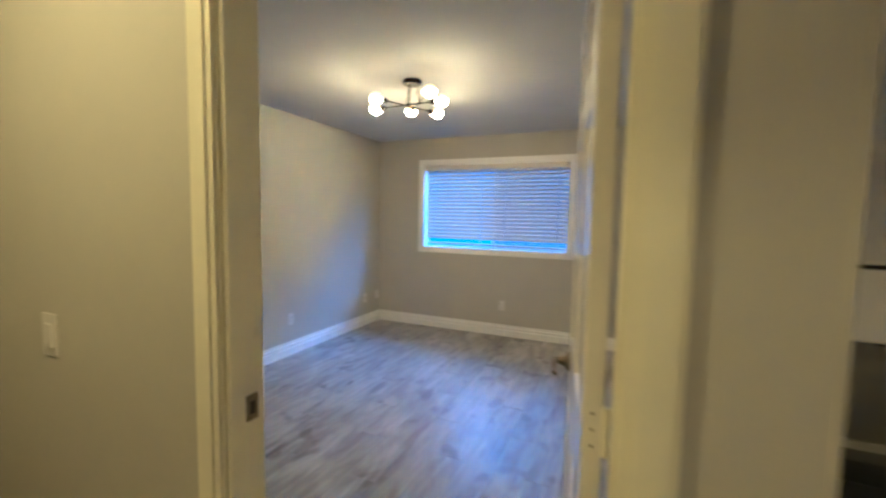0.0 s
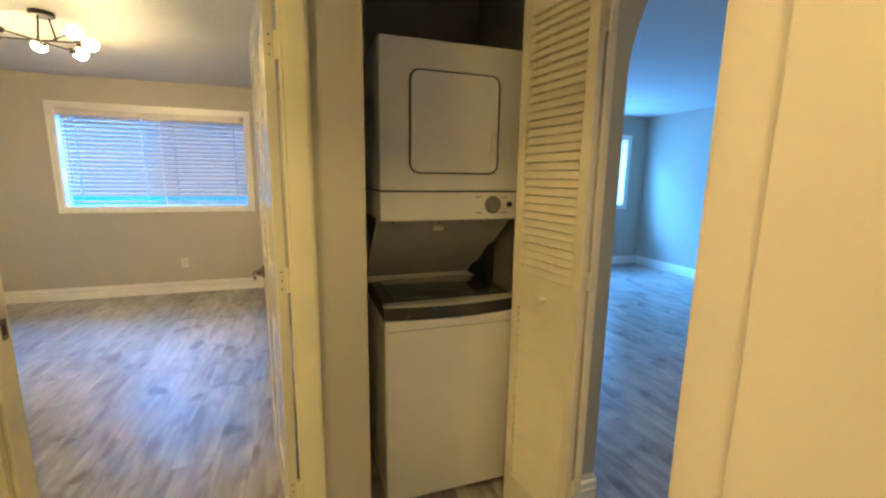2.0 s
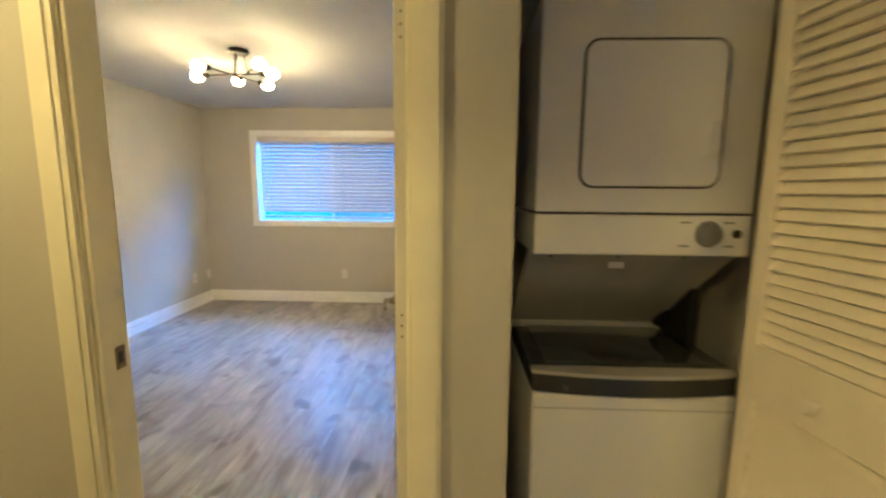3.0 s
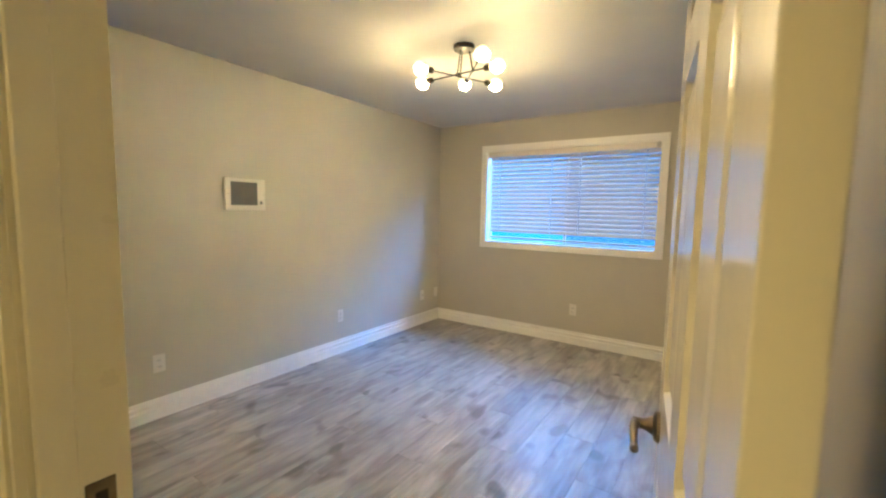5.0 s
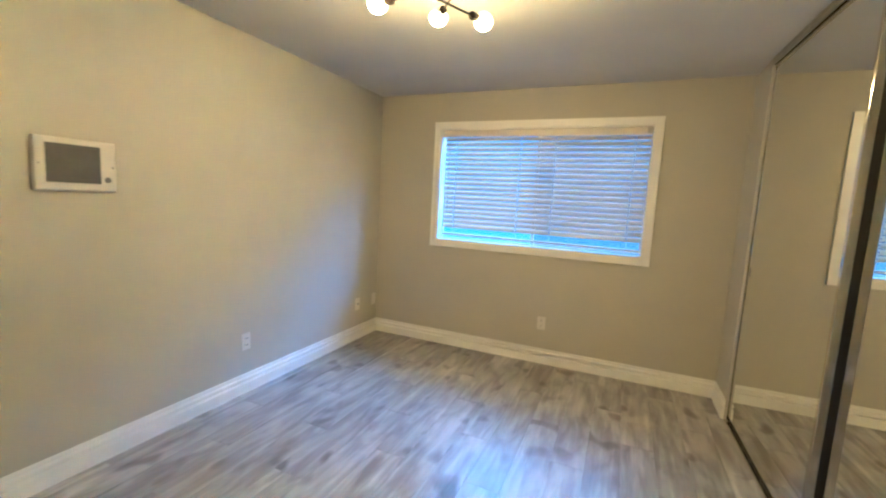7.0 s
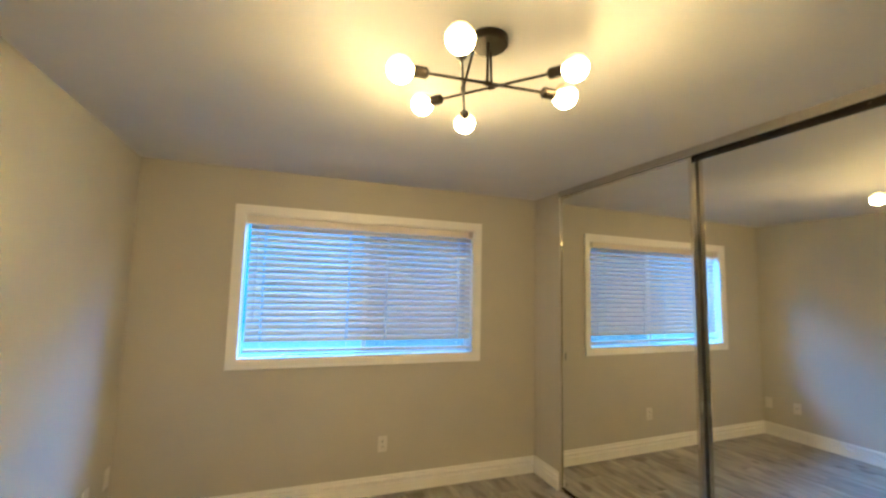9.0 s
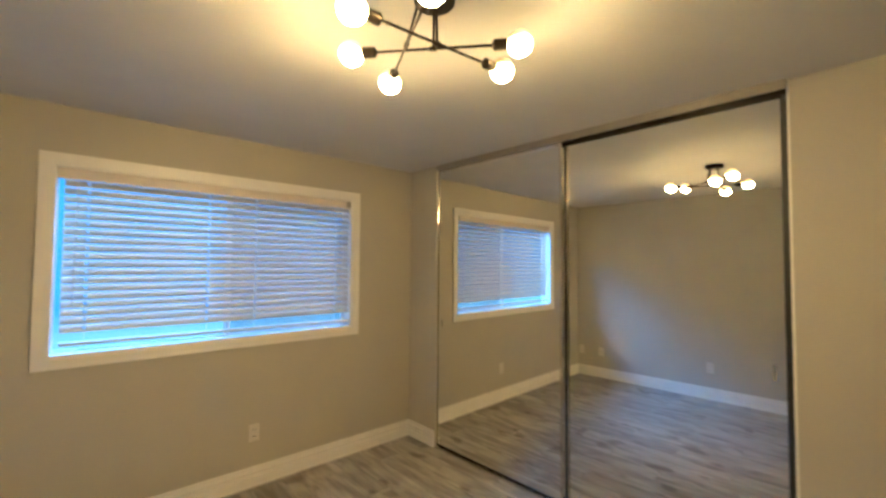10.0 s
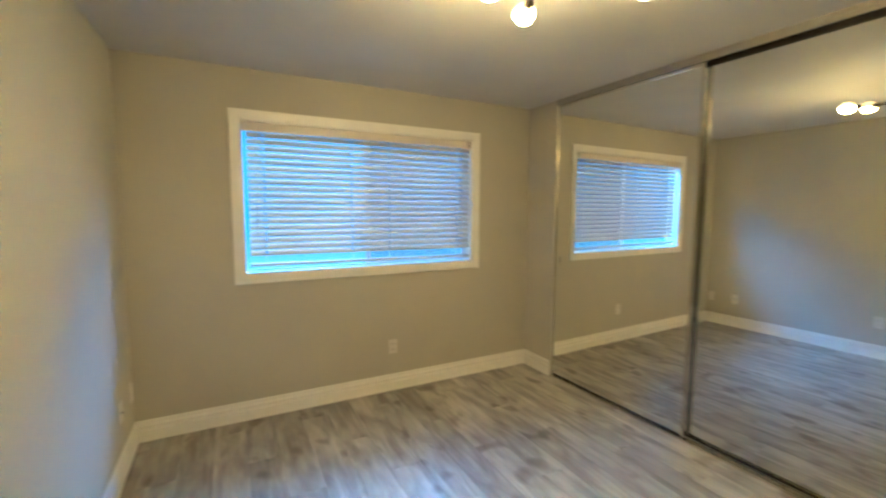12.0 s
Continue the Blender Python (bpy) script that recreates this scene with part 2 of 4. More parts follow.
# ---- building blocks ----
def box(bm, x0, x1, y0, y1, z0, z1):
    v = [bm.verts.new(p) for p in ((x0, y0, z0), (x1, y0, z0), (x1, y1, z0), (x0, y1, z0), (x0, y0, z1), (x1, y0, z1), (x1, y1, z1), (x0, y1, z1))]
    for q in ((0, 3, 2, 1), (4, 5, 6, 7), (0, 1, 5, 4), (1, 2, 6, 5), (2, 3, 7, 6), (3, 0, 4, 7)):
        bm.faces.new([v[k] for k in q])
    return v


def boxes(*rows, bevel=0.0, segments=2):
    bm = bmesh.new()
    for r in rows:
        box(bm, *r)
    if bevel:
        bmesh.ops.bevel(bm, geom=bm.edges[:], offset=bevel, segments=segments, profile=0.6, affect="EDGES")
    return bm


def extruded(profile, axis, a, b):
    """A closed profile of (across, up) swept from a to b along x or y; for y, across is x; for x, across is y."""
    bm = bmesh.new()
    rings = []
    for s in (a, b):
        rings.append([bm.verts.new((s, u, w) if axis == "x" else (u, s, w)) for u, w in profile])
    n = len(profile)
    for k in range(n):
        bm.faces.new((rings[0][k], rings[0][(k + 1) % n], rings[1][(k + 1) % n], rings[1][k]))
    bm.faces.new(rings[0][::-1])
    bm.faces.new(rings[1])
    bmesh.ops.recalc_face_normals(bm, faces=bm.faces[:])
    return bm


def tube(points, radius, sides=12, bm=None, taper=None):
    bm = bm or bmesh.new()
    pts = [Vector(p) for p in points]
    rings = []
    for k, p in enumerate(pts):
        d = (pts[min(k + 1, len(pts) - 1)] - pts[max(k - 1, 0)]).normalized()
        up = Vector((0, 0, 1)) if abs(d.z) < 0.9 else Vector((1, 0, 0))
        a = d.cross(up).normalized()
        c = d.cross(a).normalized()
        r = radius * (taper[k] if taper else 1)
        rings.append([bm.verts.new(p + r * (a * math.cos(2 * math.pi * j / sides) + c * math.sin(2 * math.pi * j / sides))) for j in range(sides)])
    for r0, r1 in zip(rings, rings[1:]):
        for j in range(sides):
            bm.faces.new((r0[j], r0[(j + 1) % sides], r1[(j + 1) % sides], r1[j]))
    bm.faces.new(rings[0][::-1])
    bm.faces.new(rings[-1])
    bmesh.ops.recalc_face_normals(bm, faces=bm.faces[:])
    return bm


def lathe(profile, at, along, sides=28):
    """A turned shape: profile of (distance along the axis, radius)."""
    bm = bmesh.new()
    d = Vector(along).normalized()
    up = Vector((0, 0, 1)) if abs(d.z) < 0.9 else Vector((1, 0, 0))
    a = d.cross(up).normalized()
    c = d.cross(a).normalized()
    rings = []
    for s, r in profile:
        o = Vector(at) + d * s
        r = max(r, 0.0003)
        rings.append([bm.verts.new(o + r * (a * math.cos(2 * math.pi * j / sides) + c * math.sin(2 * math.pi * j / sides))) for j in range(sides)])
    for r0, r1 in zip(rings, rings[1:]):
        for j in range(sides):
            bm.faces.new((r0[j], r0[(j + 1) % sides], r1[(j + 1) % sides], r1[j]))
    bm.faces.new(rings[0][::-1])
    bm.faces.new(rings[-1])
    bmesh.ops.recalc_face_normals(bm, faces=bm.faces[:])
    return bm


def linked(name, bm, material, smooth=False):
    me = bpy.data.meshes.new(name)
    bm.to_mesh(me)
    bm.free()
    me.materials.append(material)
    if smooth:
        me.shade_smooth()
        me.set_sharp_from_angle(angle=radians(38))
    return new(name, me)


def part(name, bm, material, parent, label="", smooth=False):
    ob = linked(name, bm, material, smooth)
    ob.parent = parent
    ob.matrix_parent_inverse = Matrix.Identity(4)
    return tagged(ob, label)


def structure(name, bm, material, label, category="", smooth=False):
    return tagged(linked(name, bm, material, smooth), label, category or name.split("_")[0], kind="structure")


def thing(name, label, category, m=None, group=""):
    ob = new(name)
    ob.empty_display_size = 0.1
    if m is not None:
        ob.matrix_world = m
    return tagged(ob, label, category, group)


# ---- plan ----
CEIL = 2.42
WEST, NORTH, EAST_S, EAST_N = -1.98, 5.45, 1.205, 1.130
HALL_N, ROOM_S, HALL_S, BATH_N = 1.188, 1.280, 0.24, -0.02
DOOR_L, DOOR_R, DOOR_H = 0.335, 1.095, 2.05
CLO_L, CLO_R, CLO_H = 1.316, 2.075, 2.10
ARCH_W, ARCH_E = 2.20, 2.315
MIR_S, MIR_N = 2.70, 5.09
WIN = (-1.315, 0.515, 1.035, 2.09)
LIV_E, LIV_S, HALL_W = 6.55, -1.6, -2.1
OUT = 0.16


def wall_with_opening(x0, x1, y0, y1, o):
    a, b, lo, hi = o
    rows = [(x0, a, y0, y1, -0.02, CEIL), (b, x1, y0, y1, -0.02, CEIL), (a, b, y0, y1, hi, CEIL)]
    if lo > 0:
        rows.append((a, b, y0, y1, -0.02, lo))
    return rows


structure("wall_west", boxes((WEST - 0.14, WEST, ROOM_S, NORTH, -0.02, CEIL)), M_WALL, "greige painted plaster bedroom wall", "wall")
structure("wall_north", boxes(*wall_with_opening(WEST - 0.14, 2.1, NORTH, NORTH + OUT, WIN)), M_WALL, "greige painted outer wall with a wide window", "wall")
structure("wall_hall_north", boxes(*wall_with_opening(HALL_W, CLO_L, HALL_N, ROOM_S, (DOOR_L - 0.015, DOOR_R + 0.015, -1, DOOR_H + 0.015)),
          (CLO_L, CLO_R, HALL_N, ROOM_S, CLO_H, CEIL), (CLO_R, ARCH_W, HALL_N, ROOM_S, -0.02, CEIL)), M_WALL,
          "greige painted wall between hall and bedroom", "wall")
structure("wall_east_south", boxes((EAST_S, CLO_L, ROOM_S, MIR_S, -0.02, CEIL)), M_WALL, "greige painted wall beside the mirrored closet", "wall")
structure("wall_east_north", boxes((EAST_N, 1.9, MIR_N, NORTH, -0.02, CEIL)), M_WALL, "narrow greige wall return beside the closet", "wall")
structure("wall_closet_back", boxes((1.80, 1.9, 2.16, MIR_N, -0.02, CEIL), (CLO_L, 1.8, 2.16, MIR_S, -0.02, CEIL)), M_WALL, "plain wall at the back of the closet", "wall")
structure("wall_laundry", boxes((CLO_R, ARCH_W, ROOM_S, 2.16, -0.02, CEIL), (CLO_L, CLO_R, 2.08, 2.16, -0.02, CEIL)), M_WALL, "plain wall round the laundry closet", "wall")
structure("wall_hall_south", boxes(*wall_with_opening(HALL_W, ARCH_W, BATH_N, HALL_S, (0.83, 1.645, -1, 2.06))), M_WALL, "greige painted hall wall with a doorway", "wall")
structure("wall_hall_west", boxes((HALL_W - 0.1, HALL_W, BATH_N, ROOM_S, -0.02, CEIL)), M_WALL, "plain wall at the end of the hall", "wall")
structure("wall_back_room", boxes((0.1, 0.2, -1.7, BATH_N, -0.02, CEIL), (2.0, 2.1, -1.7, BATH_N, -0.02, CEIL), (0.2, 2.0, -1.7, -1.6, -0.02, CEIL)), M_WALL,
          "plain walls of the room behind the hall", "wall")


def arch_wall():
    """The end of the hall: a round-headed opening through a wall across the hall."""
    bm = bmesh.new()
    spring, c, r = 1.80, (HALL_N + HALL_S) / 2, (HALL_N - HALL_S) / 2
    pts = [(c + r * math.cos(math.pi * k / 32), spring + r * math.sin(math.pi * k / 32)) for k in range(33)]
    rows = []
    for x in (ARCH_W, ARCH_E):
        rows.append(([bm.verts.new((x, y, z)) for y, z in pts], [bm.verts.new((x, y, CEIL)) for y, z in pts]))
    for k in range(32):
        for lo, hi in rows:
            bm.faces.new((lo[k], lo[k + 1], hi[k + 1], hi[k]))
        bm.faces.new((rows[0][0][k], rows[0][0][k + 1], rows[1][0][k + 1], rows[1][0][k]))
    bmesh.ops.recalc_face_normals(bm, faces=bm.faces[:])
    box(bm, ARCH_W, ARCH_E, HALL_N, NORTH, -0.02, CEIL)
    box(bm, ARCH_W, ARCH_E, LIV_S, HALL_S, -0.02, CEIL)
    return bm


structure("wall_arch", arch_wall(), M_WALL, "greige wall with a round arch to the living room", "wall", smooth=True)
LWIN = (3.6, 6.18, 1.0, 2.06)
structure("wall_living_north", boxes(*wall_with_opening(ARCH_E, LIV_E + 0.14, NORTH, NORTH + OUT, LWIN)), M_WALL, "living room outer wall with a window", "wall")
structure("wall_living_east", boxes((LIV_E, LIV_E + 0.14, LIV_S, NORTH, -0.02, CEIL)), M_WALL, "living room wall in blue daylight", "wall")
structure("wall_living_south", boxes((ARCH_W, LIV_E + 0.14, LIV_S - 0.1, LIV_S, -0.02, CEIL)), M_WALL, "plain wall closing the living room", "wall")
structure("ceiling", boxes((WEST - 0.14, 2.2, HALL_N + 0.05, NORTH + OUT, CEIL, CEIL + 0.12)), M_CEIL, "white painted bedroom ceiling", "ceiling")
structure("ceiling_hall", boxes((HALL_W - 0.1, 2.2, -1.7, HALL_N + 0.05, CEIL, CEIL + 0.12)), M_CEIL, "white painted hall ceiling", "ceiling")
structure("ceiling_living", boxes((2.2, LIV_E + 0.14, LIV_S - 0.1, NORTH + OUT, CEIL, CEIL + 0.12)), M_CEIL, "white painted living room ceiling", "ceiling")
structure("backdrop", boxes((-24.0, 30.0, 12.0, 12.02, -0.6, 9.0)), M_BACKDROP, "plain glowing sheet in place of the blue daylight outside the windows", "backdrop")
structure("ground", boxes((-400, 400, -400, 400, -0.62, -0.6)), M_GROUND, "made-up ground outside, kept pale to brighten the window", "ground")
floor = structure("floor", boxes((WEST - 0.14, LIV_E + 0.14, LIV_S - 0.1, NORTH + OUT, -0.12, -0.006)), M_SUBFLOOR, "grey wood-look plank floor", "floor")

# skirting boards: a tall stepped profile
BASE = ((0.0, 0.0), (0.020, 0.0), (0.020, 0.070), (0.007, 0.078), (0.007, 0.088), (0.018, 0.091), (0.018, 0.104), (0.005, 0.112), (0.005, 0.127), (0.002, 0.136), (0.0, 0.136))


def skirting(name, axis, wall_at, into, a, b):
    return structure(name, extruded([(wall_at + into * u, w) for u, w in BASE], axis, a, b), M_TRIM, "white painted stepped baseboard along the wall", "baseboard")


skirting("baseboard_west", "y", WEST, 1, ROOM_S, NORTH)
skirting("baseboard_north", "x", NORTH, -1, WEST + 0.002, EAST_N - 0.002)
skirting("baseboard_east_north", "y", EAST_N, -1, MIR_N, NORTH)
skirting("baseboard_east_south", "y", EAST_S, -1, ROOM_S, MIR_S)
skirting("baseboard_south", "x", ROOM_S, 1, WEST + 0.002, DOOR_L - 0.075)
skirting("baseboard_hall_west", "x", HALL_N, -1, HALL_W, DOOR_L - 0.075)
skirting("baseboard_hall_middle", "x", HALL_N, -1, DOOR_R + 0.072, CLO_L)
skirting("baseboard_hall_east", "x", HALL_N, -1, CLO_R + 0.03, ARCH_E)
skirting("baseboard_arch_return", "y", ARCH_E, 1, HALL_N, NORTH)
skirting("baseboard_living_east", "y", LIV_E, -1, LIV_S, NORTH)
skirting("baseboard_living_north", "x", NORTH, -1, ARCH_E + 0.03, LIV_E - 0.027)

# closet corner beads: pale edges
structure("trim_closet_south", boxes((EAST_S - 0.003, EAST_S + 0.03, MIR_S, MIR_S + 0.010, 0.0, CEIL)), M_TRIM, "white edge trim of the closet opening", "trim")
structure("trim_closet_north", boxes((EAST_N - 0.003, EAST_N + 0.016, MIR_N - 0.010, MIR_N, 0.0, CEIL)), M_WALL, "painted edge trim of the closet opening", "trim")
structure("trim_laundry_edge", boxes((CLO_L, CLO_L + 0.008, HALL_N - 0.003, ROOM_S, 0.0, CLO_H)), M_WALL, "painted edge of the laundry opening", "trim")


# ---- door frames ----
def casing(bm, x0, x1, top, y_wall, out, width):
    """Stepped door casing on a wall face: two legs and a head. out: -1 or 1, the way that it stands proud."""
    steps = ((0.0, width, 0.012), (0.016, width - 0.010, 0.017))
    for a, b, t in steps:
        y0, y1 = sorted((y_wall, y_wall + out * t))
        box(bm, x0 - b, x0 - a, y0, y1, 0.0, top + a)
        box(bm, x1 + a, x1 + b, y0, y1, 0.0, top + a)
        box(bm, x0 - b, x1 + b, y0, y1, top + a, top + b)


def door_frame(name, x0, x1, top, y0, y1, label, stop_at, paint):
    bm = bmesh.new()
    box(bm, x0 - 0.0145, x0, y0 - 0.003, y1 + 0.003, 0, top)
    box(bm, x1, x1 + 0.0145, y0 - 0.003, y1 + 0.003, 0, top)
    box(bm, x0 - 0.0145, x1 + 0.0145, y0 - 0.003, y1 + 0.003, top, top + 0.0145)
    fr = structure(name, bm, paint, label, "door frame")
    c = bmesh.new()
    casing(c, x0 - 0.004, x1 + 0.004, top + 0.004, y0 - 0.001, -1, 0.068)
    part("casing", c, paint, fr)
    c = bmesh.new()
    casing(c, x0 - 0.004, x1 + 0.004, top + 0.004, y1 + 0.001, 1, 0.068)
    part("casing", c, paint, fr)
    s0, s1 = stop_at
    part("stop", boxes((x0, x0 + 0.011, s0, s1, 0, top - 0.011), (x1 - 0.011, x1, s0, s1, 0, top - 0.011), (x0, x1, s0, s1, top - 0.011, top), bevel=0.002, segments=1), paint, fr)
    return fr


frame_1 = door_frame("door_frame_1", DOOR_L, DOOR_R, DOOR_H, HALL_N, ROOM_S, "cream painted bedroom door frame with stepped casing", (HALL_N + 0.004, HALL_N + 0.044), M_CASING)
plate = boxes((DOOR_L, DOOR_L + 0.003, ROOM_S - 0.042, ROOM_S - 0.008, 0.965, 1.025), bevel=0.001, segments=1)
strike = part("strike_plate", plate, M_PEWTER, frame_1, "dark pewter strike plate")
part("latch_hole", boxes((DOOR_L + 0.002, DOOR_L + 0.0042, ROOM_S - 0.032, ROOM_S - 0.018, 0.980, 1.010)), M_BLACK, strike)
door_frame("door_frame_2", 0.845, 1.63, 2.05, BATH_N, HALL_S, "cream painted frame of the doorway opposite", (BATH_N - 0.001, 0.168), M_CASING_LIT)


# ---- bedroom door ----
def raised_panel(bm, u0, u1, z0, z1, face, out):
    """A moulded panel: sunk edge, sloping field, on the plane y = face, standing towards out."""
    rings = []
    for inset, sink in ((0.0, 0.0), (0.008, 0.011), (0.018, 0.013), (0.048, 0.004), (0.052, 0.003)):
        y = face - out * sink
        rings.append([bm.verts.new(p) for p in ((u0 + inset, y, z0 + inset), (u1 - inset, y, z0 + inset), (u1 - inset, y, z1 - inset), (u0 + inset, y, z1 - inset))])
    for a, b in zip(rings, rings[1:]):
        for k in range(4):
            bm.faces.new((a[k], a[(k + 1) % 4], b[(k + 1) % 4], b[k]))
    bm.faces.new(rings[-1])
    bmesh.ops.recalc_face_normals(bm, faces=bm.faces[:])


def lever_handle(parent, u, z, face, out):
    rose = part("rose", lathe(((0, 0.033), (0.006, 0.033), (0.010, 0.029), (0.013, 0.020), (0.030, 0.012), (0.052, 0.011), (0.056, 0.0)), (u, face, z), (0, out, 0)), M_PEWTER, parent, "antique pewter door handle", smooth=True)
    y = face + out * 0.047
    pts = [(u - 0.012, y, z), (u + 0.010, y, z + 0.001), (u + 0.035, y + out * 0.003, z + 0.002), (u + 0.065, y + out * 0.002, z - 0.003), (u + 0.090, y, z - 0.008), (u + 0.108, y, z - 0.004), (u + 0.114, y, z + 0.001)]
    part("lever", tube(pts, 0.0085, 14, taper=(0.9, 1.25, 1.0, 0.85, 0.9, 1.0, 0.5)), M_PEWTER, rose, smooth=True)


def panel_door(name, label, m):
    """A six-panel door: u runs from the latch edge to the hinge, thickness 0 to 0.035."""
    W, H, T = 0.762, 2.03, 0.035
    d = thing(name, label, "door", m)
    d["kind"] = "structure"
    cols = ((0.110, 0.326), (0.436, 0.652))
    rows = ((0.225, 0.845), (1.030, 1.640), (1.745, 1.935))
    part("stile", boxes((0, cols[0][0], 0, T, 0, H), bevel=0.0015, segments=1), M_DOOR, d)
    part("stile", boxes((cols[1][1], W, 0, T, 0, H), bevel=0.0015, segments=1), M_DOOR, d)
    part("mullion", boxes((cols[0][1], cols[1][0], 0, T, rows[0][0], rows[2][1])), M_DOOR, d)
    edges = ((0.0, rows[0][0]), (rows[0][1], rows[1][0]), (rows[1][1], rows[2][0]), (rows[2][1], H))
    for z0, z1 in edges:
        bm = bmesh.new()
        if z0 == 0.0 or z1 == H:
            box(bm, cols[0][0], cols[1][1], 0, T, z0, z1)
        else:
            for a, b in cols:
                box(bm, a, b, 0, T, z0, z1)
        part("rail", bm, M_DOOR, d)
    for a, b in cols:
        for z0, z1 in rows:
            bm = bmesh.new()
            raised_panel(bm, a, b, z0, z1, 0.0, -1)
            raised_panel(bm, a, b, z0, z1, T, 1)
            part("panel", bm, M_DOOR, d)
    lever_handle(d, 0.062, 0.935, 0.0, -1)
    lever_handle(d, 0.062, 0.935, T, 1)
    part("latch", boxes((-0.010, 0.001, 0.012, 0.024, 0.925, 0.947), (-0.0015, 0.001, 0.006, 0.030, 0.905, 0.965)), M_PEWTER, d, "small metal latch")
    for z in (0.22, 1.05, 1.82):
        hinge = lathe(((0, 0.007), (0.088, 0.007)), (W + 0.002, T + 0.005, z - 0.044), (0, 0, 1), 10)
        part("hinge", hinge, M_CASING, d, "painted hinge", smooth=True)
        for dz in (-0.03, 0.0, 0.03):
            part("screw", lathe(((0, 0.0035), (0.0012, 0.0028)), (W - 0.0002, T * 0.5, z + dz), (1, 0, 0), 10), M_PEWTER, d)
    return d


# latch corner at (0.928, 2.10), hinge corner at (1.032, 1.335)
door_turn = math.degrees(math.atan2(1.345 - 2.10, 1.035 - 0.928))
panel_door("door_1", "glossy white six-panel door standing open", pose(0.928, 2.10, 0.012, 0, 0, door_turn))


# ---- bedroom window and blind ----
def window(name, o, y_face, label, with_screen):
    x0, x1, z0, z1 = o
    w = structure(name, boxes((x0, x0 + 0.010, y_face - 0.002, y_face + 0.09, z0, z1), (x1 - 0.010, x1, y_face - 0.002, y_face + 0.09, z0, z1),
                  (x0 + 0.010, x1 - 0.010, y_face - 0.002, y_face + 0.09, z1 - 0.010, z1), (x0 + 0.010, x1 - 0.010, y_face - 0.002, y_face + 0.09, z0, z0 + 0.010)), M_TRIM, label, "window")
    for step, (a, b, t) in enumerate(((0.0, 0.060, 0.010), (0.006, 0.050, 0.015), (0.046, 0.062, 0.019))):
        y0, y1 = y_face - t, y_face - (0.0005 if step == 0 else 0.009)
        part("casing", boxes((x0 - b, x0 - a, y0, y1, z0 - b, z1 + b), (x1 + a, x1 + b, y0, y1, z0 - b, z1 + b), (x0 - a, x1 + a, y0, y1, z1 + a, z1 + b), (x0 - a, x1 + a, y0, y1, z0 - b, z0 - a)), M_TRIM, w)
    ya, yb = y_face + 0.092, y_face + 0.15
    part("window_frame", boxes((x0, x0 + 0.008, ya, yb, z0, z1), (x1 - 0.008, x1, ya, yb, z0, z1), (x0 + 0.008, x1 - 0.008, ya, yb, z0, z0 + 0.010), (x0 + 0.008, x1 - 0.008, ya, yb, z1 - 0.022, z1)), M_VINYL, w)
    xm = (x0 + x1) / 2
    for a, b, y in ((x0 + 0.008, xm + 0.014, ya + 0.006), (xm - 0.014, x1 - 0.008, ya + 0.032)):
        sash = part("sash", boxes((a, a + 0.012, y, y + 0.022, z0 + 0.010, z1 - 0.022), (b - 0.014, b, y, y + 0.022, z0 + 0.010, z1 - 0.022), (a + 0.012, b - 0.014, y, y + 0.022, z0 + 0.010, z0 + 0.022), (a + 0.012, b - 0.014, y, y + 0.022, z1 - 0.048, z1 - 0.022)), M_VINYL, w)
        pane = part("pane", boxes((a + 0.011, b - 0.013, y + 0.009, y + 0.013, z0 + 0.020, z1 - 0.046)), M_GLASS, sash)
        pane.visible_shadow = False
    if with_screen:
        part("insect_screen", boxes((xm, x1 - 0.022, yb - 0.002, yb, z0 + 0.022, z1 - 0.022)), M_FLYMESH, w, "grey insect screen over one half")
    return w


window("window_1", WIN, NORTH, "white framed sliding window in daylight", True)
window("window_2", LWIN, NORTH, "white framed living room window", False)


